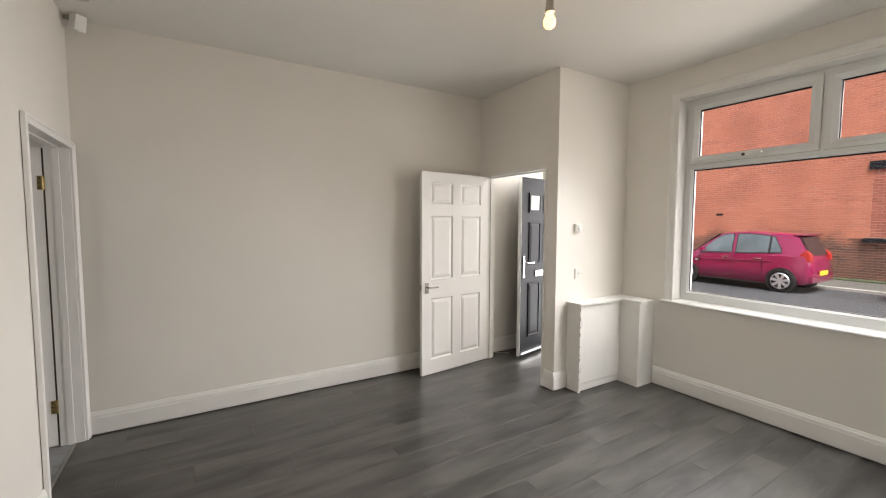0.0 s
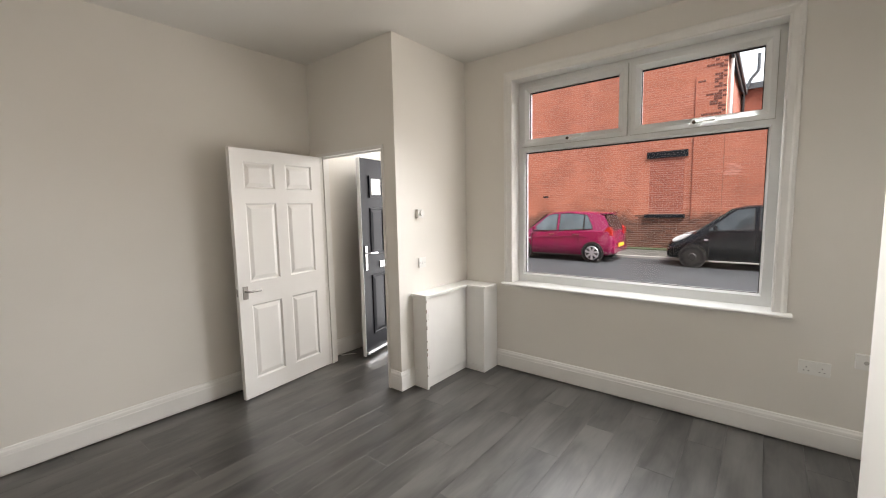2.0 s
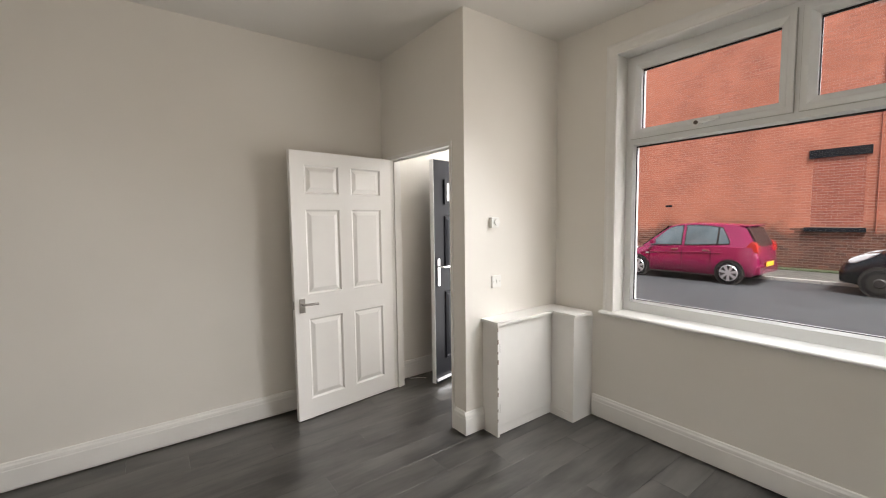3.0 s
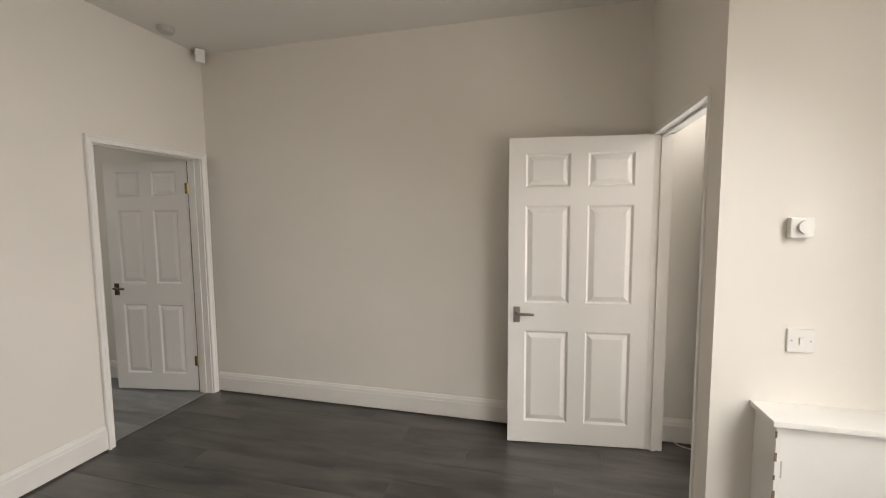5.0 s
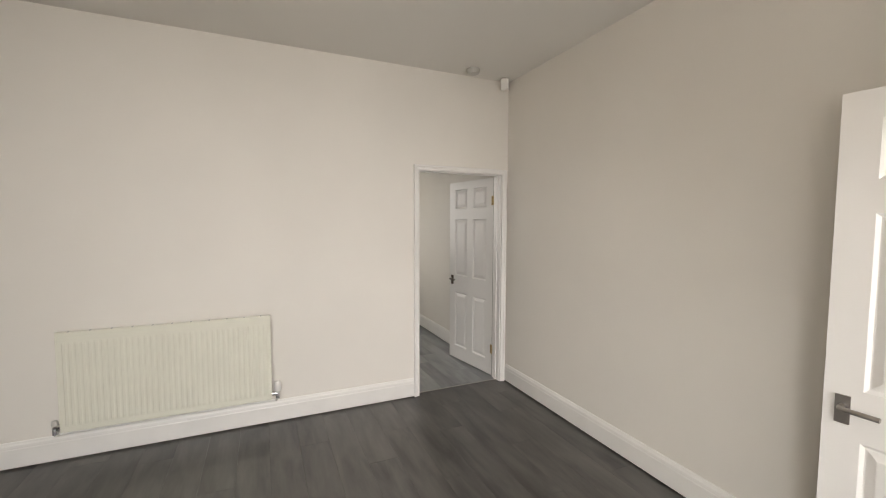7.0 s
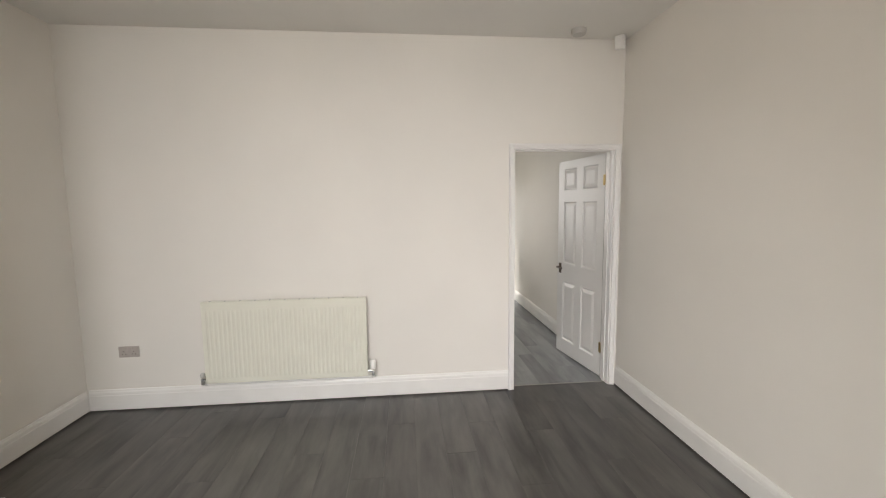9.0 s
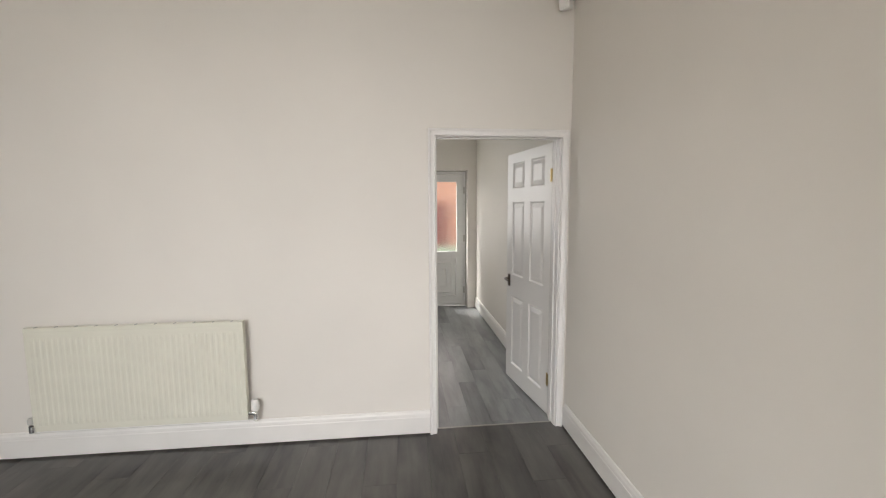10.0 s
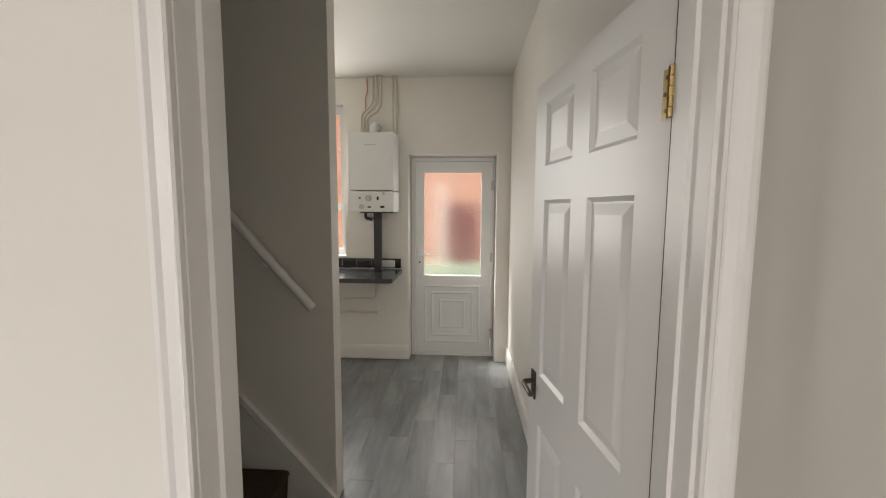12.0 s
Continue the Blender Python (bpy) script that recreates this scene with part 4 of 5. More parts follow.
for y, z, rad, mt in ((-0.022, 0.125, 0.030, GREYPLASTIC), (-0.085, 0.045, 0.024, GREYPLASTIC), (0.12, 0.165, 0.014, GREYPLASTIC), (-0.10, 0.125, 0.008, DARK), (0.065, 0.13, 0.009, DARK), (0.065, 0.115, 0.009, DARK)):
    part("dial", tube([(0.321, y, z), (0.336, y, z)], rad, 18), mt, bo, smooth=True)
part("display", boxes((0.322, 0.325, -0.03, 0.0, 0.035, 0.050)), DARK, bo)
part("display", boxes((0.322, 0.325, 0.085, 0.125, 0.035, 0.055)), DARK, bo)
part("tap_plate", boxes((0.05, 0.26, -0.12, 0.20, -0.012, 0.002)), BLACKPLASTIC, bo)
part("valve", tube(bend([(0.18, -0.085, -0.01), (0.18, -0.085, -0.06), (0.18, -0.02, -0.075)], 0.02), 0.016, 10), BLACKPLASTIC, bo, smooth=True)
part("pipe_cover", boxes((0.10, 0.17, -0.012, 0.058, -0.575, -0.005), bevel=0.012), BLACKPLASTIC, bo, "black lagged pipe drop to worktop")
fl = thing("boiler_flue", "white flue elbow above the boiler", "flue", pose(KX, 2.699, 2.23))
part("elbow", tube(bend([(0.15, 0.0, 0.0), (0.15, 0.0, 0.085), (0.02, 0.0, 0.085)], 0.06, 6), 0.042, 18), UPVC, fl, smooth=True)
pipes = thing("boiler_pipes", "painted and copper pipes rising from boiler to ceiling", "pipes", pose(0, 0, 0))
for k, (yt, yb) in enumerate(((2.605, 2.552), (2.640, 2.575), (2.680, 2.602))):
    part("pipe", tube(bend([(KX + 0.045, yt + 0.06, KZ), (KX + 0.045, yt + 0.06, 2.545 - k * 0.022), (KX + 0.045, yb, 2.445 - k * 0.02), (KX + 0.045, yb, 2.22)], 0.05, 6), 0.0105, 10), PAINTPIPE, pipes, smooth=True)
for y in (2.862, 2.890):
    part("pipe", tube([(KX + 0.045, y, KZ), (KX + 0.045, y, 2.22)], 0.0105, 10), PAINTPIPE, pipes, smooth=True)
part("cable", tube(bend([(KX + 0.012, 2.600, KZ - 0.01), (KX + 0.012, 2.610, 2.67), (KX + 0.012, 2.585, 2.60), (KX + 0.012, 2.590, 2.49)], 0.03), 0.005, 8), COPPER, pipes, "thin bare copper wire", smooth=True)
sw = thing("switch_pair", "two white wall switches below the boiler", "switch", pose(KX, 2.63, 1.345))
for z in (-0.045, 0.05):
    part("plate", boxes((0, 0.03, -0.038, 0.038, z - 0.042, z + 0.042), bevel=0.003), PLASTIC, sw)
waste = thing("waste_pipe", "thin painted pipes under the worktop", "pipes", pose(0, 0, 0))
part("pipe", tube(bend([(KX + 0.03, 2.67, 0.857), (KX + 0.03, 2.67, 0.645), (KX + 0.03, 1.6, 0.60)], 0.04), 0.008, 8), PAINTPIPE, waste, smooth=True)
part("pipe", tube([(KX + 0.03, 2.69, 0.495), (KX + 0.03, 1.6, 0.495)], 0.013, 10), PAINTPIPE, waste, smooth=True)
cover = thing("blanking_plate", "white blanking plate low on the kitchen wall", "plate", pose(KX, 2.72, 0.54))
part("plate", boxes((0, 0.008, -0.043, 0.043, -0.07, 0.07), bevel=0.002), SATIN, cover)

# ---- street ----
RZ = -0.19
built("ground", boxes((-60, 60, -70, 70, RZ - 0.5, RZ - 0.02)), ASPHALT, "dark ground", "ground")
built("road", boxes((6.3, 14.6, -60, 60, RZ - 0.03, RZ)), ASPHALT, "worn grey asphalt street", "road")
built("pavement", boxes((XO, 6.15, -60, 60, RZ - 0.1, RZ + 0.09)), FLAGS, "grey flagged pavement outside the house", "pavement")
built("pavement_far", boxes((14.75, 17.0, -60, 60, RZ - 0.1, RZ + 0.07)), FLAGS, "weathered pavement across the street", "pavement")
kb = thing("kerb", "pale stone kerb along the street", "kerb", kind="structure")
kme = mesh_of("kerb_stone", boxes((0, 0.15, 0.004, 0.91, -0.1, 0.0), bevel=0.012), KERB)
for k in range(26):
    for x, z in ((14.6, RZ + 0.07), (6.15, RZ + 0.09)):
        o = new("kerb_stone", kme)
        o.parent = kb
        o.matrix_basis = pose(x, -6 + k * 0.915, z)
moss = built("verge", boxes((16.5, 17.0, 2.0, 16.0, RZ + 0.07, RZ + 0.10)), MOSS, "mossy dirt strip at the foot of the brick wall", "ground")

# Unseen storeys and neighbours, added to keep bright sky out of the cars' reflections.
terrace = thing("unseen_terrace_front", "unseen red brick terrace front, added to darken reflections in the cars", "building", pose(XO, 0, 0))
part("upper_wall", boxes((-0.25, 0.0, YS - 0.22, YN + 0.22, CZ + 0.2, 5.6)), BRICK2, terrace)
part("side_wall", boxes((-0.25, 0.0, YN + 0.23, 22, -0.3, 5.6)), BRICK2, terrace)
part("side_wall", boxes((-0.25, 0.0, -22, YS - 0.23, -0.3, 5.6)), BRICK2, terrace)
part("roof", prism([(0.3, 5.5), (0.3, 5.7), (-4.0, 8.2), (-4.0, 8.0)], -22, 22, "y"), SLATE, terrace)

house = thing("brick_building", "long red painted brick side wall across the street", "building", pose(17.0, 1.77, 0))
part("wall", prism([(0, -0.3), (24, -0.3), (24, 10.0), (6, 10.0), (0, 6.30)], 0, 0.3), JOINT, house)
part("end_wall", boxes((0.3, 9, 0, 0.3, -0.3, 6.30)), BRICK3, house, "sooty brick end wall")
part("roof", prism([(-0.22, 6.19), (6, 10.02), (24, 10.02), (24, 10.16), (6, 10.16), (-0.22, 6.33)], -0.06, 9.2), SLATE, house)
part("fascia", boxes((-0.05, 9.2, -0.14, -0.11, 6.05, 6.22)), SLATE, house, "grey-green fascia board")
part("end_window", boxes((1.6, 2.6, -0.012, 0.0, 3.2, 5.2)), STONE, house, "dark window in the end wall")
part("gutter", tube([(-0.1, -0.19, 6.20), (9.2, -0.19, 6.20)], 0.05, 10), SLATE, house, smooth=True)
part("downpipe", tube([(6.6, -0.10, 6.1), (6.6, -0.10, -0.1)], 0.07, 10), BLACKPLASTIC, house, smooth=True)
part("soil_pipe", tube([(0.40, -0.08, 4.06), (0.40, -0.08, 6.0)], 0.055, 12), UPVC, house, "pale soil pipe", smooth=True)
part("wall_pipe", tube([(-0.022, 0.83, 0.95), (-0.022, 0.83, 5.50)], 0.013, 8), plain("red_painted_pipe", (0.34, 0.11, 0.07), 0.6, vary=0.2, scale=4), house, "thin painted wall pipe", smooth=True)
part("lintel", boxes((-0.05, 0.02, 0.97, 2.22, 3.03, 3.26), bevel=0.006), STONE, house, "black painted lintel")
part("sill", boxes((-0.09, 0.02, 1.00, 2.25, 0.98, 1.10), bevel=0.006), STONE, house, "black painted sill")
OPEN0, OPEN1 = 1.07, 2.13                          # sides of the blocked opening
infill = part("infill", boxes((-0.005, 0.0, OPEN0, OPEN1, 1.10, 3.03)), INFILLJOINT, house, "bricked-up window opening")
for y, z in ((5.9, 1.78),):
    part("air_brick", boxes((-0.010, 0.0, y, y + 0.23, z, z + 0.075)), STONE, house, "small dark air brick")
SOOTBRICK = plain("soot_blackened_brick", (0.16, 0.062, 0.046), 0.9, vary=0.35, scale=9, bump=0.4)
soot_rnd = random.Random(11)
brick_me = {w: mesh_of("brick", boxes((-0.011, 0.0, 0.0, w, 0.0, 0.063)), SOOTBRICK) for w in (0.102, 0.215)}
for k in range(28):
    z, y = 4.20 + k * 0.075, 0.004 + 0.112 * (k % 2)
    for step in range(3):
        w = soot_rnd.choice((0.102, 0.215))
        if soot_rnd.random() < 0.66 - 0.24 * step:
            o = new("brick", brick_me[w])
            o.parent = house
            o.matrix_basis = pose(0, y, z)
        y += w + 0.010
annex = thing("brick_annexe", "low brick block beside the painted gable wall", "building", pose(17.004, 1.77, 0))
part("wall", boxes((0, 0.3, -1.55, -0.01, -0.3, 4.0)), JOINT, annex)
part("air_brick", boxes((-0.010, 0.0, -1.45, -1.22, 1.85, 1.925)), STONE, annex, "small dark air brick")
part("end_bay", boxes((0.002, 0.3, -14, -1.55, -0.3, 4.0)), BRICK3, annex, "sooty weathered brick bay")
part("coping", boxes((-0.04, 0.4, -14.1, -0.02, 4.0, 4.06), bevel=0.01), SLATE, annex, "thin slate coping")
PALEPATCH = plain("pale_repair_brick", (0.56, 0.25, 0.185), 0.85, vary=0.2, scale=9, bump=0.4)
patch_me = mesh_of("patch_brick", boxes((-0.012, 0.0, 0.0, 0.215, 0.0, 0.066)), PALEPATCH)
for dy, dz in ((-0.40, 0.0), (-0.19, 0.0), (-0.46, 0.075), (-0.25, 0.075), (-0.36, 0.15), (-0.48, 0.15), (-0.28, 0.225), (-0.44, 0.225), (-0.33, 0.30)):
    o = new("patch_brick", patch_me)
    o.parent = annex
    o.matrix_basis = pose(0, dy - 0.02, 2.33 + dz)


def brick_courses(parent, y0, y1, z0, z1, keep, mat, single, label):
    """Stretcher courses proud of the bed on the plane x = 0; the bricks for which single(y, z) holds are parts of their own."""
    rnd = random.Random(17)
    verts, faces, k = [], [], 0
    me = mesh_of("brick", boxes((-0.007, 0.0, 0.005, 0.220, 0.005, 0.070)), mat)
    row, z = round((z0 + 0.12) / 0.075), z0
    while z < z1:
        y = math.floor(y0 / 0.225) * 0.225 - 0.1125 * (row % 2)
        while y < y1:
            a, b = max(y + 0.005, y0), min(y + 0.220, y1)
            if b - a > 0.02 and keep((a + b) / 2, z + 0.0375):
                if single((a + b) / 2, z + 0.0375) and b - a > 0.2149:
                    o = new("brick", me)
                    o.parent = parent
                    o.matrix_basis = pose(0, y, z)
                else:
                    p, j = -0.007 + rnd.uniform(-0.002, 0.002), rnd.uniform(-0.002, 0.002)
                    c, d = z + 0.005 + j, z + 0.070 + j
                    verts += [(p, a, c), (p, b, c), (p, b, d), (p, a, d), (0.001, a, c), (0.001, b, c), (0.001, b, d), (0.001, a, d)]
                    faces += [(k, k + 3, k + 2, k + 1), (k, k + 1, k + 5, k + 4), (k + 1, k + 2, k + 6, k + 5), (k + 2, k + 3, k + 7, k + 6), (k + 3, k, k + 4, k + 7)]
                    k += 8
            y += 0.225
        z += 0.075
        row += 1
    joined = bpy.data.meshes.new("brickwork")
    joined.from_pydata(verts, [], faces)
    joined.materials.append(mat)
    ob = new("brickwork", joined)
    ob.parent = parent
    return tagged(ob, label, "", "", "stuff")


def under_verge(y, z):
    return z < 6.2 + 0.6 * y


def nowhere(y, z):
    return False


brick_courses(house, 0.0, 13.0, -0.12, 1.04, under_verge, BRICK, lambda y, z: 0.9 < y < 2.5, "courses of bare brown bricks at the wall foot")
brick_courses(house, 0.0, OPEN0, 1.08, 3.03, under_verge, BRICK, nowhere, "courses of red painted bricks")
brick_courses(house, OPEN1, 13.0, 1.08, 3.03, under_verge, BRICK, nowhere, "courses of red painted bricks")
brick_courses(house, 0.0, 13.0, 3.03, 7.4, under_verge, BRICK, nowhere, "courses of red painted bricks")
brick_courses(infill, OPEN0, OPEN1, 1.115, 3.01, lambda y, z: True, INFILL, lambda y, z: True, "cut bricks at the sides of the blocked opening")
brick_courses(annex, -1.55, -0.01, -0.12, 3.95, under_verge, BRICK, nowhere, "courses of red painted bricks")
rear_block = thing("rear_building", "lower brick building behind with grey coping and vent pipe", "building", pose(24.0, 1.73, 0))
part("wall", boxes((0, 0.3, -16, 0.6, -0.3, 6.35)), BRICK3, rear_block)
part("coping", boxes((-0.15, 0.5, -16, 0.6, 6.35, 6.60), bevel=0.01), SLATE, rear_block, "grey coping")
part("vent_pipe", tube(bend([(-0.25, -0.14, 6.3), (-0.25, -0.30, 6.75), (-0.25, -0.55, 7.05), (-0.25, -0.55, 7.75)], 0.12), 0.06, 10), SLATE, rear_block, "bent grey vent pipe", smooth=True)


# ---- cars ----
def car(name, label, paint, rim_mat, x, y, L, H, Wd, spokes, rear_lamps):
    """A small hatchback, nose towards +y; local y from the tail (0) to the nose (L), x across, z up from the road."""
    c = thing(name, label, "car", pose(x + Wd / 2, y, RZ))
    h = Wd / 2
    belt = 0.615 * H
    # stations of the lower body: y, bottom, shoulder height, half width low, half width at shoulder
    st = [(0.00, 0.36, 0.62, 0.78, 0.80), (0.05, 0.26, 0.80, 0.90, 0.89), (0.14, 0.22, belt, 0.97, 0.93), (0.5, 0.20, belt, 1.0, 0.95), (1.2, 0.18, belt - 0.01, 1.0, 0.96),
          (0.55 * L, 0.18, belt - 0.03, 1.0, 0.95), (0.70 * L, 0.19, belt - 0.05, 1.0, 0.93), (0.80 * L, 0.20, belt - 0.10, 0.99, 0.90), (0.91 * L, 0.21, belt - 0.20, 0.95, 0.82), (0.97 * L, 0.23, belt - 0.32, 0.86, 0.72), (L, 0.27, 0.52, 0.70, 0.60)]
    bm = bmesh.new()
    rings = []
    for yy, zb, zs, wl_, ws in st:
        half = [(wl_ * 0.90, zb), (wl_ * 0.985, zb + 0.10), (wl_ * 1.0, zb + (zs - zb) * 0.45), (wl_ * 0.985, zb + (zs - zb) * 0.72), (ws, zs - 0.02), (ws * 0.90, zs + 0.012), (ws * 0.5, zs + 0.035)]
        ring = [bm.verts.new((u * h, yy, z)) for u, z in half] + [bm.verts.new((-u * h, yy, z)) for u, z in half[::-1]]
        rings.append(ring)
    for a, b in zip(rings, rings[1:]):
        for k in range(len(a)):
            bm.faces.new((a[k], a[(k + 1) % len(a)], b[(k + 1) % len(a)], b[k]))
    bm.faces.new(rings[0][::-1])
    bm.faces.new(rings[-1])
    part("body", bm, paint, c, smooth=True)
    # cabin: base and roof outlines
    base = [(0.06, 0.88), (0.30, 0.93), (0.38 * L, 0.95), (0.62 * L, 0.94), (0.815 * L, 0.84)]
    roof = [(0.30, 0.68), (0.52, 0.73), (0.40 * L, 0.755), (0.53 * L, 0.74), (0.605 * L, 0.70)]
    rz = [H - 0.12, H - 0.045, H, H - 0.025, H - 0.075]
    bm = bmesh.new()
    rows = []
    for (yb, wb), (yr, wr), z in zip(base, roof, rz):
        zb = belt - 0.04 if yb < 0.7 * L else belt - 0.09
        rows.append([bm.verts.new(p) for p in ((wb * h, yb, zb), (wr * h, yr, z - 0.03), (wr * h * 0.86, yr, z), (-wr * h * 0.86, yr, z), (-wr * h, yr, z - 0.03), (-wb * h, yb, zb))])
    for a, b in zip(rows, rows[1:]):
        for k in range(5):
            bm.faces.new((a[k], a[k + 1], b[k + 1], b[k]))
    bm.faces.new(rows[0][::-1])
    bm.faces.new(rows[-1])
    part("cabin", bm, paint, c, smooth=True)

    foot = [belt - 0.04 if p[0] < 0.7 * L else belt - 0.09 for p in base]

    def flank(s, yy, v, out):
        """A point of the cabin's side, v from belt (0) to roof (1)."""
        ys = [p[0] * (1 - v) + q[0] * v for p, q in zip(base, roof)]
        ws = [p[1] * (1 - v) + q[1] * v for p, q in zip(base, roof)]
        zs = [f * (1 - v) + (z - 0.03) * v for f, z in zip(foot, rz)]
        return (s * (float(np.interp(yy, ys, ws)) * h + out), yy, float(np.interp(yy, ys, zs)))

    def pane(name, cols, s, mat, out, grow=0.0):
        """Side glass that follows the cabin: columns of (y, low, high)."""
        bm = bmesh.new()
        cols = [(yy + grow * (-0.018 if i == 0 else 0.018 if i == len(cols) - 1 else 0), lo - grow * 0.035, hi + grow * 0.035) for i, (yy, lo, hi) in enumerate(cols)]
        fine = [[a0 + (b0 - a0) * k / 4 for a0, b0 in zip(p, q)] for p, q in zip(cols, cols[1:]) for k in range(4)] + [list(cols[-1])]
        grid = [[[bm.verts.new(flank(s, yy, lo + (hi - lo) * j / 4, o)) for j in range(5)] for yy, lo, hi in fine] for o in (out, -0.02)]
        for gr in grid:
            for p, q in zip(gr, gr[1:]):
                for j in range(4):
                    bm.faces.new((p[j], p[j + 1], q[j + 1], q[j]))
        for j in (0, 4):
            for k in range(len(fine) - 1):
                bm.faces.new((grid[0][k][j], grid[0][k + 1][j], grid[1][k + 1][j], grid[1][k][j]))
        for k in (0, -1):
            for j in range(4):
                bm.faces.new((grid[0][k][j], grid[0][k][j + 1], grid[1][k][j + 1], grid[1][k][j]))
        bmesh.ops.recalc_face_normals(bm, faces=bm.faces)
        return part(name, bm, mat, c, smooth=False)

    rear_cols = [(0.178 * L, 0.20, 0.27), (0.200 * L, 0.185, 0.56), (0.228 * L, 0.17, 0.86), (0.30 * L, 0.14, 0.905), (0.38 * L, 0.11, 0.92), (0.466 * L, 0.09, 0.92)]
    front_cols = [(0.498 * L, 0.10, 0.92), (0.54 * L, 0.09, 0.925), (0.585 * L, 0.08, 0.90), (0.62 * L, 0.08, 0.79), (0.68 * L, 0.08, 0.46), (0.735 * L, 0.09, 0.15)]
    for s in (-1, 1):
        for cols in (rear_cols, front_cols):
            pane("window_seal", cols, s, BLACKPLASTIC, 0.012, 1.0)
            pane("side_window", cols, s, CARGLASS if spokes else DIMGLASS, 0.017)
        part("wing_mirror", boxes((s * (h * 0.93) - 0.0 if s > 0 else s * (h * 0.93) - 0.16, s * (h * 0.93) + 0.16 if s > 0 else s * (h * 0.93), 0.69 * L, 0.69 * L + 0.09, belt + 0.0, belt + 0.11), bevel=0.025), paint, c)
        for yy in (0.315 * L, 0.535 * L):
            xx = s * h * 0.985
            part("door_handle", boxes((xx - 0.012, xx + 0.012, yy - 0.07, yy + 0.09, belt - 0.13, belt - 0.10), bevel=0.006), CHROME if paint is PINK else paint, c)
        pane("quarter_bar", [(0.243 * L, 0.155, 0.88), (0.249 * L, 0.155, 0.885), (0.255 * L, 0.155, 0.89)], s, BLACKPLASTIC, 0.020)
        crease = bmesh.new()
        tube([(s * h * 0.992, 0.22 * L, belt - 0.165), (s * h * 1.0, 0.40 * L, belt - 0.175), (s * h * 1.0, 0.60 * L, belt - 0.20), (s * h * 0.985, 0.80 * L, belt - 0.235)], 0.010, 8, crease)
        part("crease", crease, paint, c, smooth=True)
        part("side_repeater", boxes((s * h * 0.985 - 0.012, s * h * 0.985 + 0.012, 0.742 * L, 0.765 * L, belt - 0.27, belt - 0.235), bevel=0.005), CLEARLENS, c, "small clear side repeater")
        for yy in (0.255 * L + 0.1, 0.483 * L, 0.735 * L):
            part("shut_line", boxes((s * h * 0.997 - 0.006, s * h * 0.997 + 0.006, yy, yy + 0.008, 0.34, belt - 0.10)), BLACKPLASTIC, c)
        part("sill_trim", boxes((s * h * 0.97 - 0.02, s * h * 0.97 + 0.02, 0.27 * L, 0.73 * L, 0.175, 0.205), bevel=0.006), BLACKPLASTIC if paint is PINK else GREYPLASTIC, c)
    # rear screen and windscreen, lamps, plates
    part("rear_window", prism([(0.10, belt + 0.0), (0.055, belt + 0.02), (0.265, H - 0.14), (0.32, H - 0.14)], -h * 0.66, h * 0.66), DARKGLASS, c)
    part("spoiler", boxes((-h * 0.68, h * 0.68, 0.24, 0.44, H - 0.10, H - 0.06), bevel=0.015), paint, c)
    part("windscreen", prism([(0.825 * L, belt - 0.06), (0.805 * L, belt - 0.08), (0.605 * L, H - 0.10), (0.615 * L, H - 0.085)], -h * 0.74, h * 0.74), DARKGLASS, c)
    for s in (-1, 1):
        ends = sorted((s * h * 0.66, s * h * 0.915))
        bm = prism([(0.02, belt - 0.14), (0.03, belt + 0.02), (0.105, belt + 0.12), (0.15, belt + 0.13), (0.20, belt + 0.03), (0.28, belt - 0.05), (0.20, belt - 0.13)], *ends)
        bmesh.ops.bevel(bm, geom=bm.edges[:], offset=0.014, segments=2, affect="EDGES")
        part("tail_lamp", bm, REDLENS, c, "red tail lamp", smooth=True)
        ends = sorted((s * h * 0.56, s * h * 0.90))
        bm = prism([(0.835 * L, belt - 0.095), (0.90 * L, belt - 0.135), (0.945 * L, belt - 0.215), (0.966 * L, belt - 0.30), (0.945 * L, belt - 0.345), (0.89 * L, belt - 0.26)], *ends)
        bmesh.ops.bevel(bm, geom=bm.edges[:], offset=0.024, segments=3, affect="EDGES")
        part("headlamp", bm, CLEARLENS, c, "clear headlamp", smooth=True)
    part("rear_bumper", boxes((-h * 0.86, h * 0.86, -0.03, 0.10, 0.27, 0.46), bevel=0.03), paint, c)
    part("number_plate", boxes((-0.26, 0.26, -0.042, -0.030, 0.44, 0.55)), YELLOW, c, "yellow rear number plate")
    part("number_plate", boxes((-0.26, 0.26, L - 0.01, L + 0.004, 0.32, 0.43)), PLASTIC, c)
    part("grille", boxes((-h * 0.5, h * 0.5, L - 0.06, L + 0.002, 0.22, 0.31), bevel=0.01), BLACKPLASTIC, c)
    # wheels
    r = 0.282
    for yy in (0.165 * L, 0.83 * L):
        for s in (-1, 1):
            xo = s * h
            part("wheel_arch", tube([(xo * 0.9, yy, r + 0.012), (xo + s * 0.004, yy, r + 0.012)], r + 0.032, 28), BLACKPLASTIC, c)
            w = part("wheel", tube([(xo - s * 0.18, yy, r), (xo - s * 0.175, yy, r), (xo - s * 0.01, yy, r), (xo + s * 0.012, yy, r), (xo + s * 0.016, yy, r)], [r - 0.02, r, r, r - 0.02, r - 0.085], 28), TYRE, c, "black tyre", smooth=True)
            rm = bmesh.new()
            xx = xo + s * 0.017
            tube([(xx, yy, r), (xx + s * 0.004, yy, r)], r - 0.088, 24, rm)
            part("wheel_dish", rm, DARK if spokes else rim_mat, w)
            if spokes:
                sp = bmesh.new()
                for k in range(spokes):
                    a = 2 * math.pi * (k + 0.25) / spokes
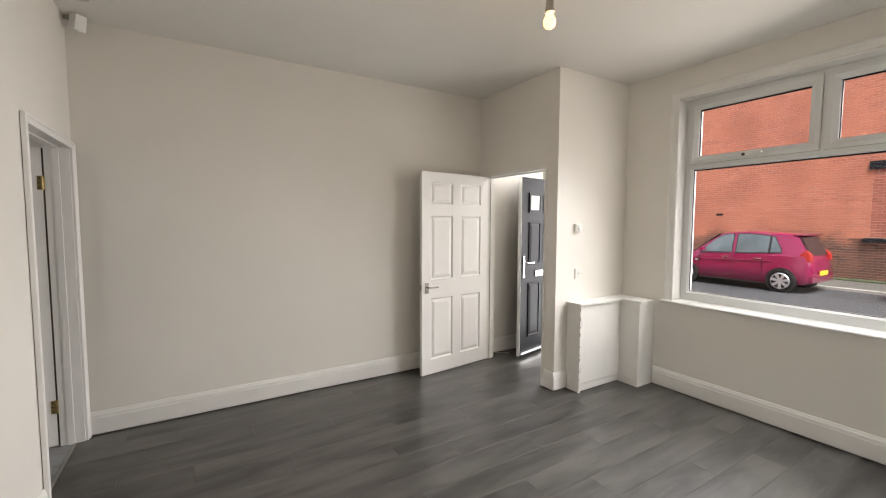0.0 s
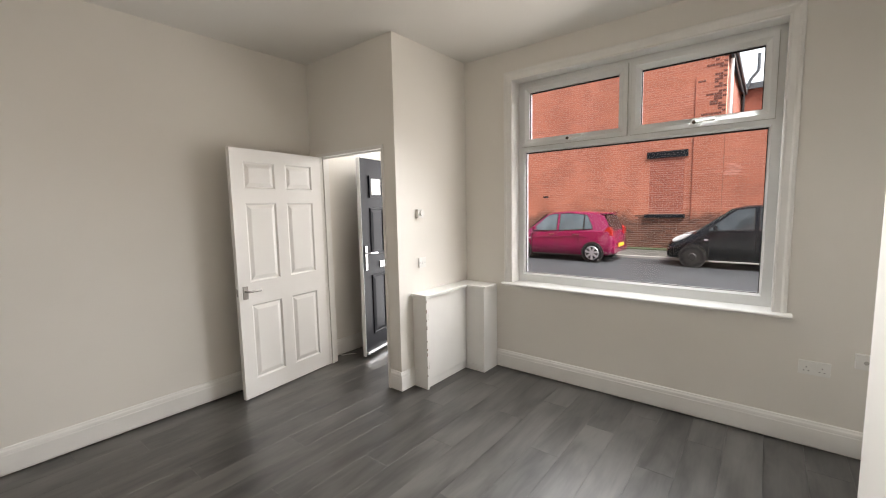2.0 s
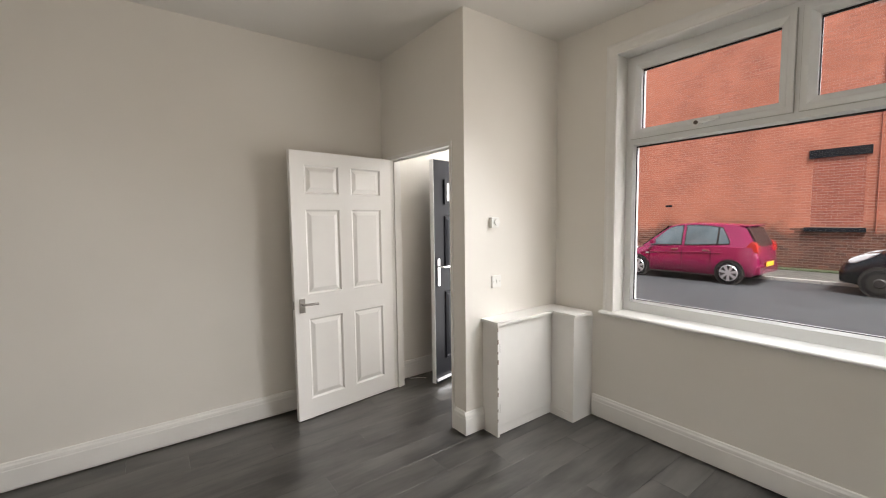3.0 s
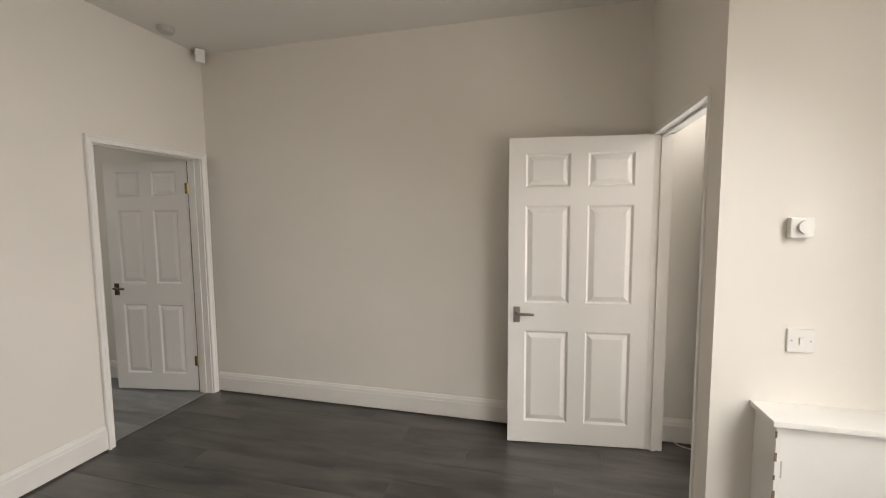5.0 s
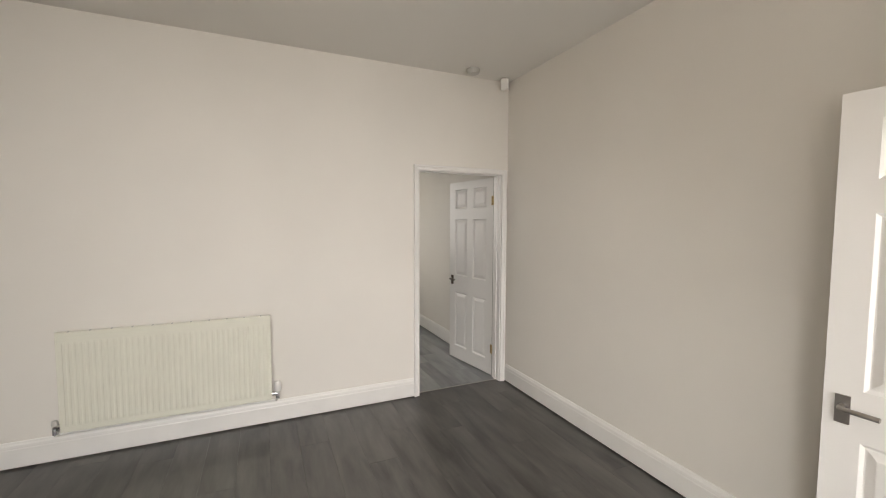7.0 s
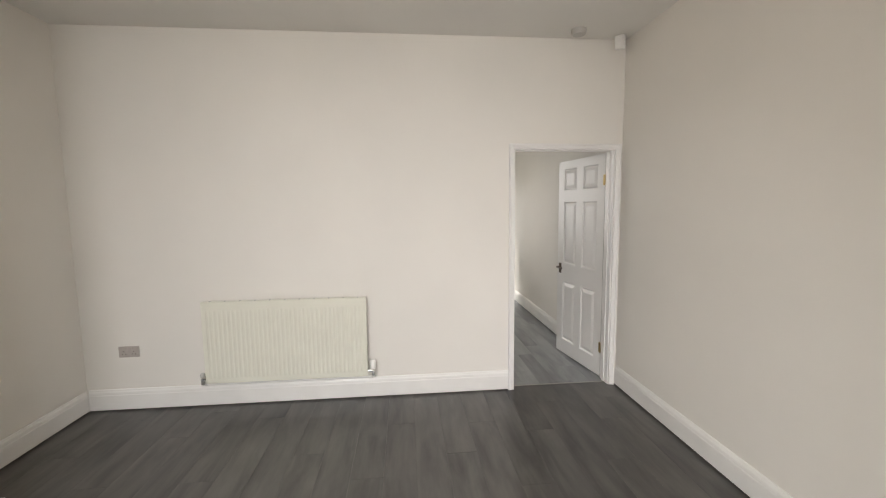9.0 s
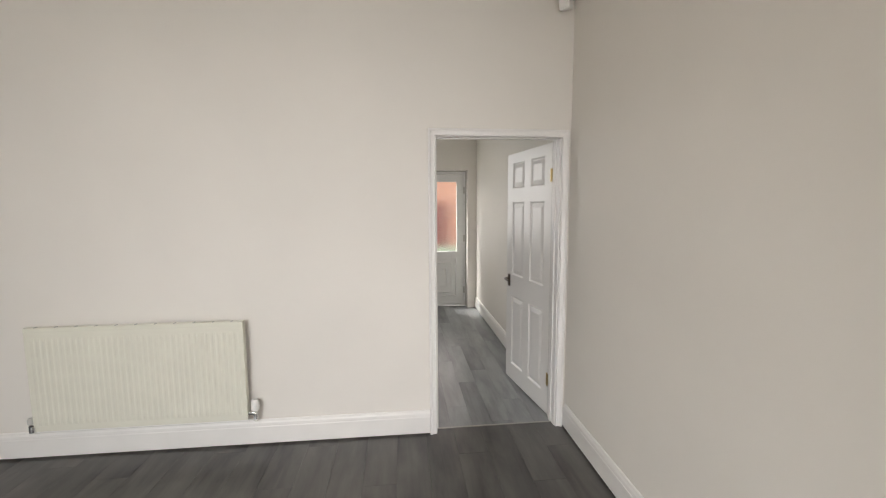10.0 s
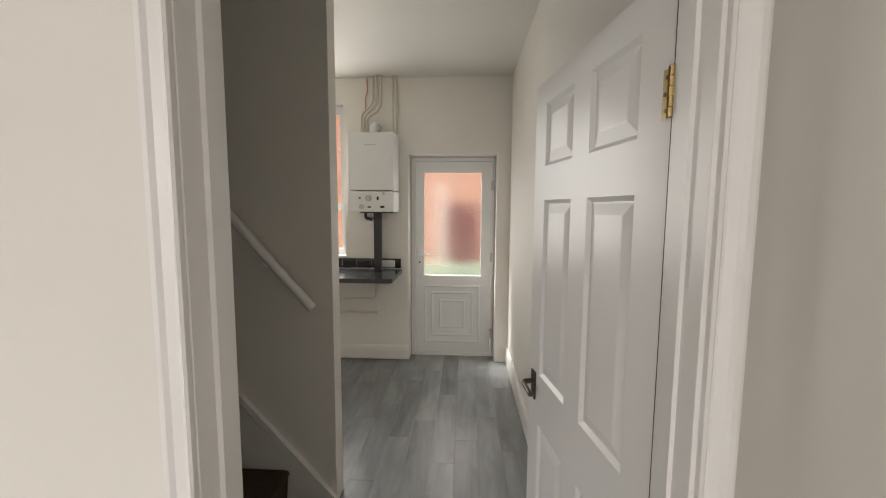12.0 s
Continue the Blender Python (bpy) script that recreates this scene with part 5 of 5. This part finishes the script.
                    d, e = Vector((0, math.cos(a), math.sin(a))), Vector((0, -math.sin(a), math.cos(a)))
                    o, i0 = Vector((xx + s * 0.005, yy, r)), Vector((s * 0.016, 0, 0))
                    v = [sp.verts.new(o + d * u + e * q + i0 * z) for z in (0, 1) for u, q in ((0.03, -0.022), (r - 0.088, -0.034), (r - 0.088, 0.034), (0.03, 0.022))]
                    for f in ((0, 1, 2, 3), (7, 6, 5, 4), (0, 4, 5, 1), (1, 5, 6, 2), (2, 6, 7, 3), (3, 7, 4, 0)):
                        sp.faces.new([v[i] for i in f])
                tube([(xx + s * 0.005, yy, r), (xx + s * 0.024, yy, r)], 0.045, 16, sp)
                part("rim", sp, rim_mat, w, "silver alloy spokes")
                ring = bmesh.new()
                for k in range(28):
                    a0, a1 = 2 * math.pi * k / 28, 2 * math.pi * (k + 1) / 28
                    q = [ring.verts.new((xx + s * dx, yy + math.cos(a) * rad, r + math.sin(a) * rad)) for a, rad, dx in ((a0, r - 0.085, 0.004), (a1, r - 0.085, 0.004), (a1, r - 0.105, 0.022), (a0, r - 0.105, 0.022))]
                    ring.faces.new(q)
                part("rim_edge", ring, rim_mat, w)
            else:
                part("hub", tube([(xx + s * 0.004, yy, r), (xx + s * 0.030, yy, r)], [0.10, 0.075], 18), rim_mat, w)
    return c


car("pink_hatchback", "bright magenta-pink small hatchback parked at the kerb", PINK, ALLOY, 12.98, 3.97, 3.36, 1.49, 1.58, 7, True)
car("black_hatchback", "dusty black small hatchback parked at the kerb", BLACKCAR, STEELWHEEL, 13.30, -1.03, 3.72, 1.60, 1.62, 0, True)

# ---- back yard ----
built("yard", boxes((-9.3, KX - 0.25, -1, 8, RZ - 0.1, -0.10)), PALEFLAGS, "grey flagged back yard", "ground")
yw = thing("yard_wall", "tall red brick yard wall", "wall", pose(-9.2, 0, 0))
part("wall", boxes((-0.2, 0, -1, 8, -0.3, 5.2)), PALEBRICK, yw)
# Plain block added for an unidentified pale green shape behind the obscure glass.
low_green_shape = thing("low_green_shape", "unidentified low pale green shape in the yard", "wall", pose(-4.7, 2.6, -0.1))
part("wall", boxes((-0.12, 0, 0, 1.4, 0, 0.90), bevel=0.01), PALEGREEN, low_green_shape)
post = thing("gate_post", "pale timber gate post in the yard", "post", pose(-4.95, 3.20, -0.1))
part("post", boxes((0, 0.09, 0, 0.07, 0, 2.0), bevel=0.006), PLASTIC, post)
gate = thing("yard_gate", "red stained timber gate in the yard", "gate", pose(-5.1, 3.29, -0.1))
for k in range(4):
    part("board", boxes((0, 0.03, k * 0.125, k * 0.125 + 0.118, 0.05, 1.72), bevel=0.004), REDWOOD, gate)
part("rail", boxes((0.03, 0.06, 0, 0.49, 0.4, 0.52)), REDWOOD, gate)
part("rail", boxes((0.03, 0.06, 0, 0.49, 1.4, 1.52)), REDWOOD, gate)

# ---- floor boards ----
def boards(name, label, mat, x0, x1, y0, y1, w, length, seed, z=0.0):
    """Planks along x, staggered row by row, each one an object of its own."""
    rnd = random.Random(seed)
    fl_ = built(name, boxes((x0, x1, y0, y1, -0.0118, z - 0.011)), SUBFLOOR, label, "floor")
    meshes = {}
    y = y0
    row = 0
    while y < y1 - 1e-6:
        wy = min(w, y1 - y)
        x = x0 - length * ((row * 0.37 + rnd.random() * 0.2) % 1.0)
        while x < x1 - 1e-6:
            a, b = max(x, x0), min(x + length, x1)
            if b - a > 0.02:
                key = (round(b - a, 3), round(wy, 3))
                if key not in meshes:
                    bm = bmesh.new()
                    g, c, lx, ly = 0.0004, 0.0003, key[0], key[1]
                    lo = [bm.verts.new(p) for p in ((g, g, -0.010), (lx - g, g, -0.010), (lx - g, ly - g, -0.010), (g, ly - g, -0.010))]
                    md = [bm.verts.new((v.co.x, v.co.y, -c)) for v in lo]
                    hi = [bm.verts.new(p) for p in ((g + c, g + c, 0), (lx - g - c, g + c, 0), (lx - g - c, ly - g - c, 0), (g + c, ly - g - c, 0))]
                    for p, q in ((lo, md), (md, hi)):
                        for k in range(4):
                            bm.faces.new((p[k], p[(k + 1) % 4], q[(k + 1) % 4], q[k]))
                    bm.faces.new(hi)
                    meshes[key] = mesh_of("plank", bm, mat)
                o = new("plank", meshes[key])
                o.parent = fl_
                o.matrix_basis = pose(a, y, z)
            x += length
        y += w
        row += 1
    return fl_


boards("floor", "dark grey wood-effect laminate floor boards", PLANK, -0.045, 4.46, -0.24, 4.0, 0.192, 1.285, 3)
boards("floor_kitchen", "pale grey wood-effect vinyl planks in the kitchen", KPLANK, DX, -0.055, -0.24, 4.0, 0.150, 0.92, 5, -0.002)
built("threshold_strip", boxes((-0.058, -0.042, 3.105, 3.937, -0.004, 0.003), bevel=0.001), NICKEL, "slim metal threshold strip between the floors", "threshold")
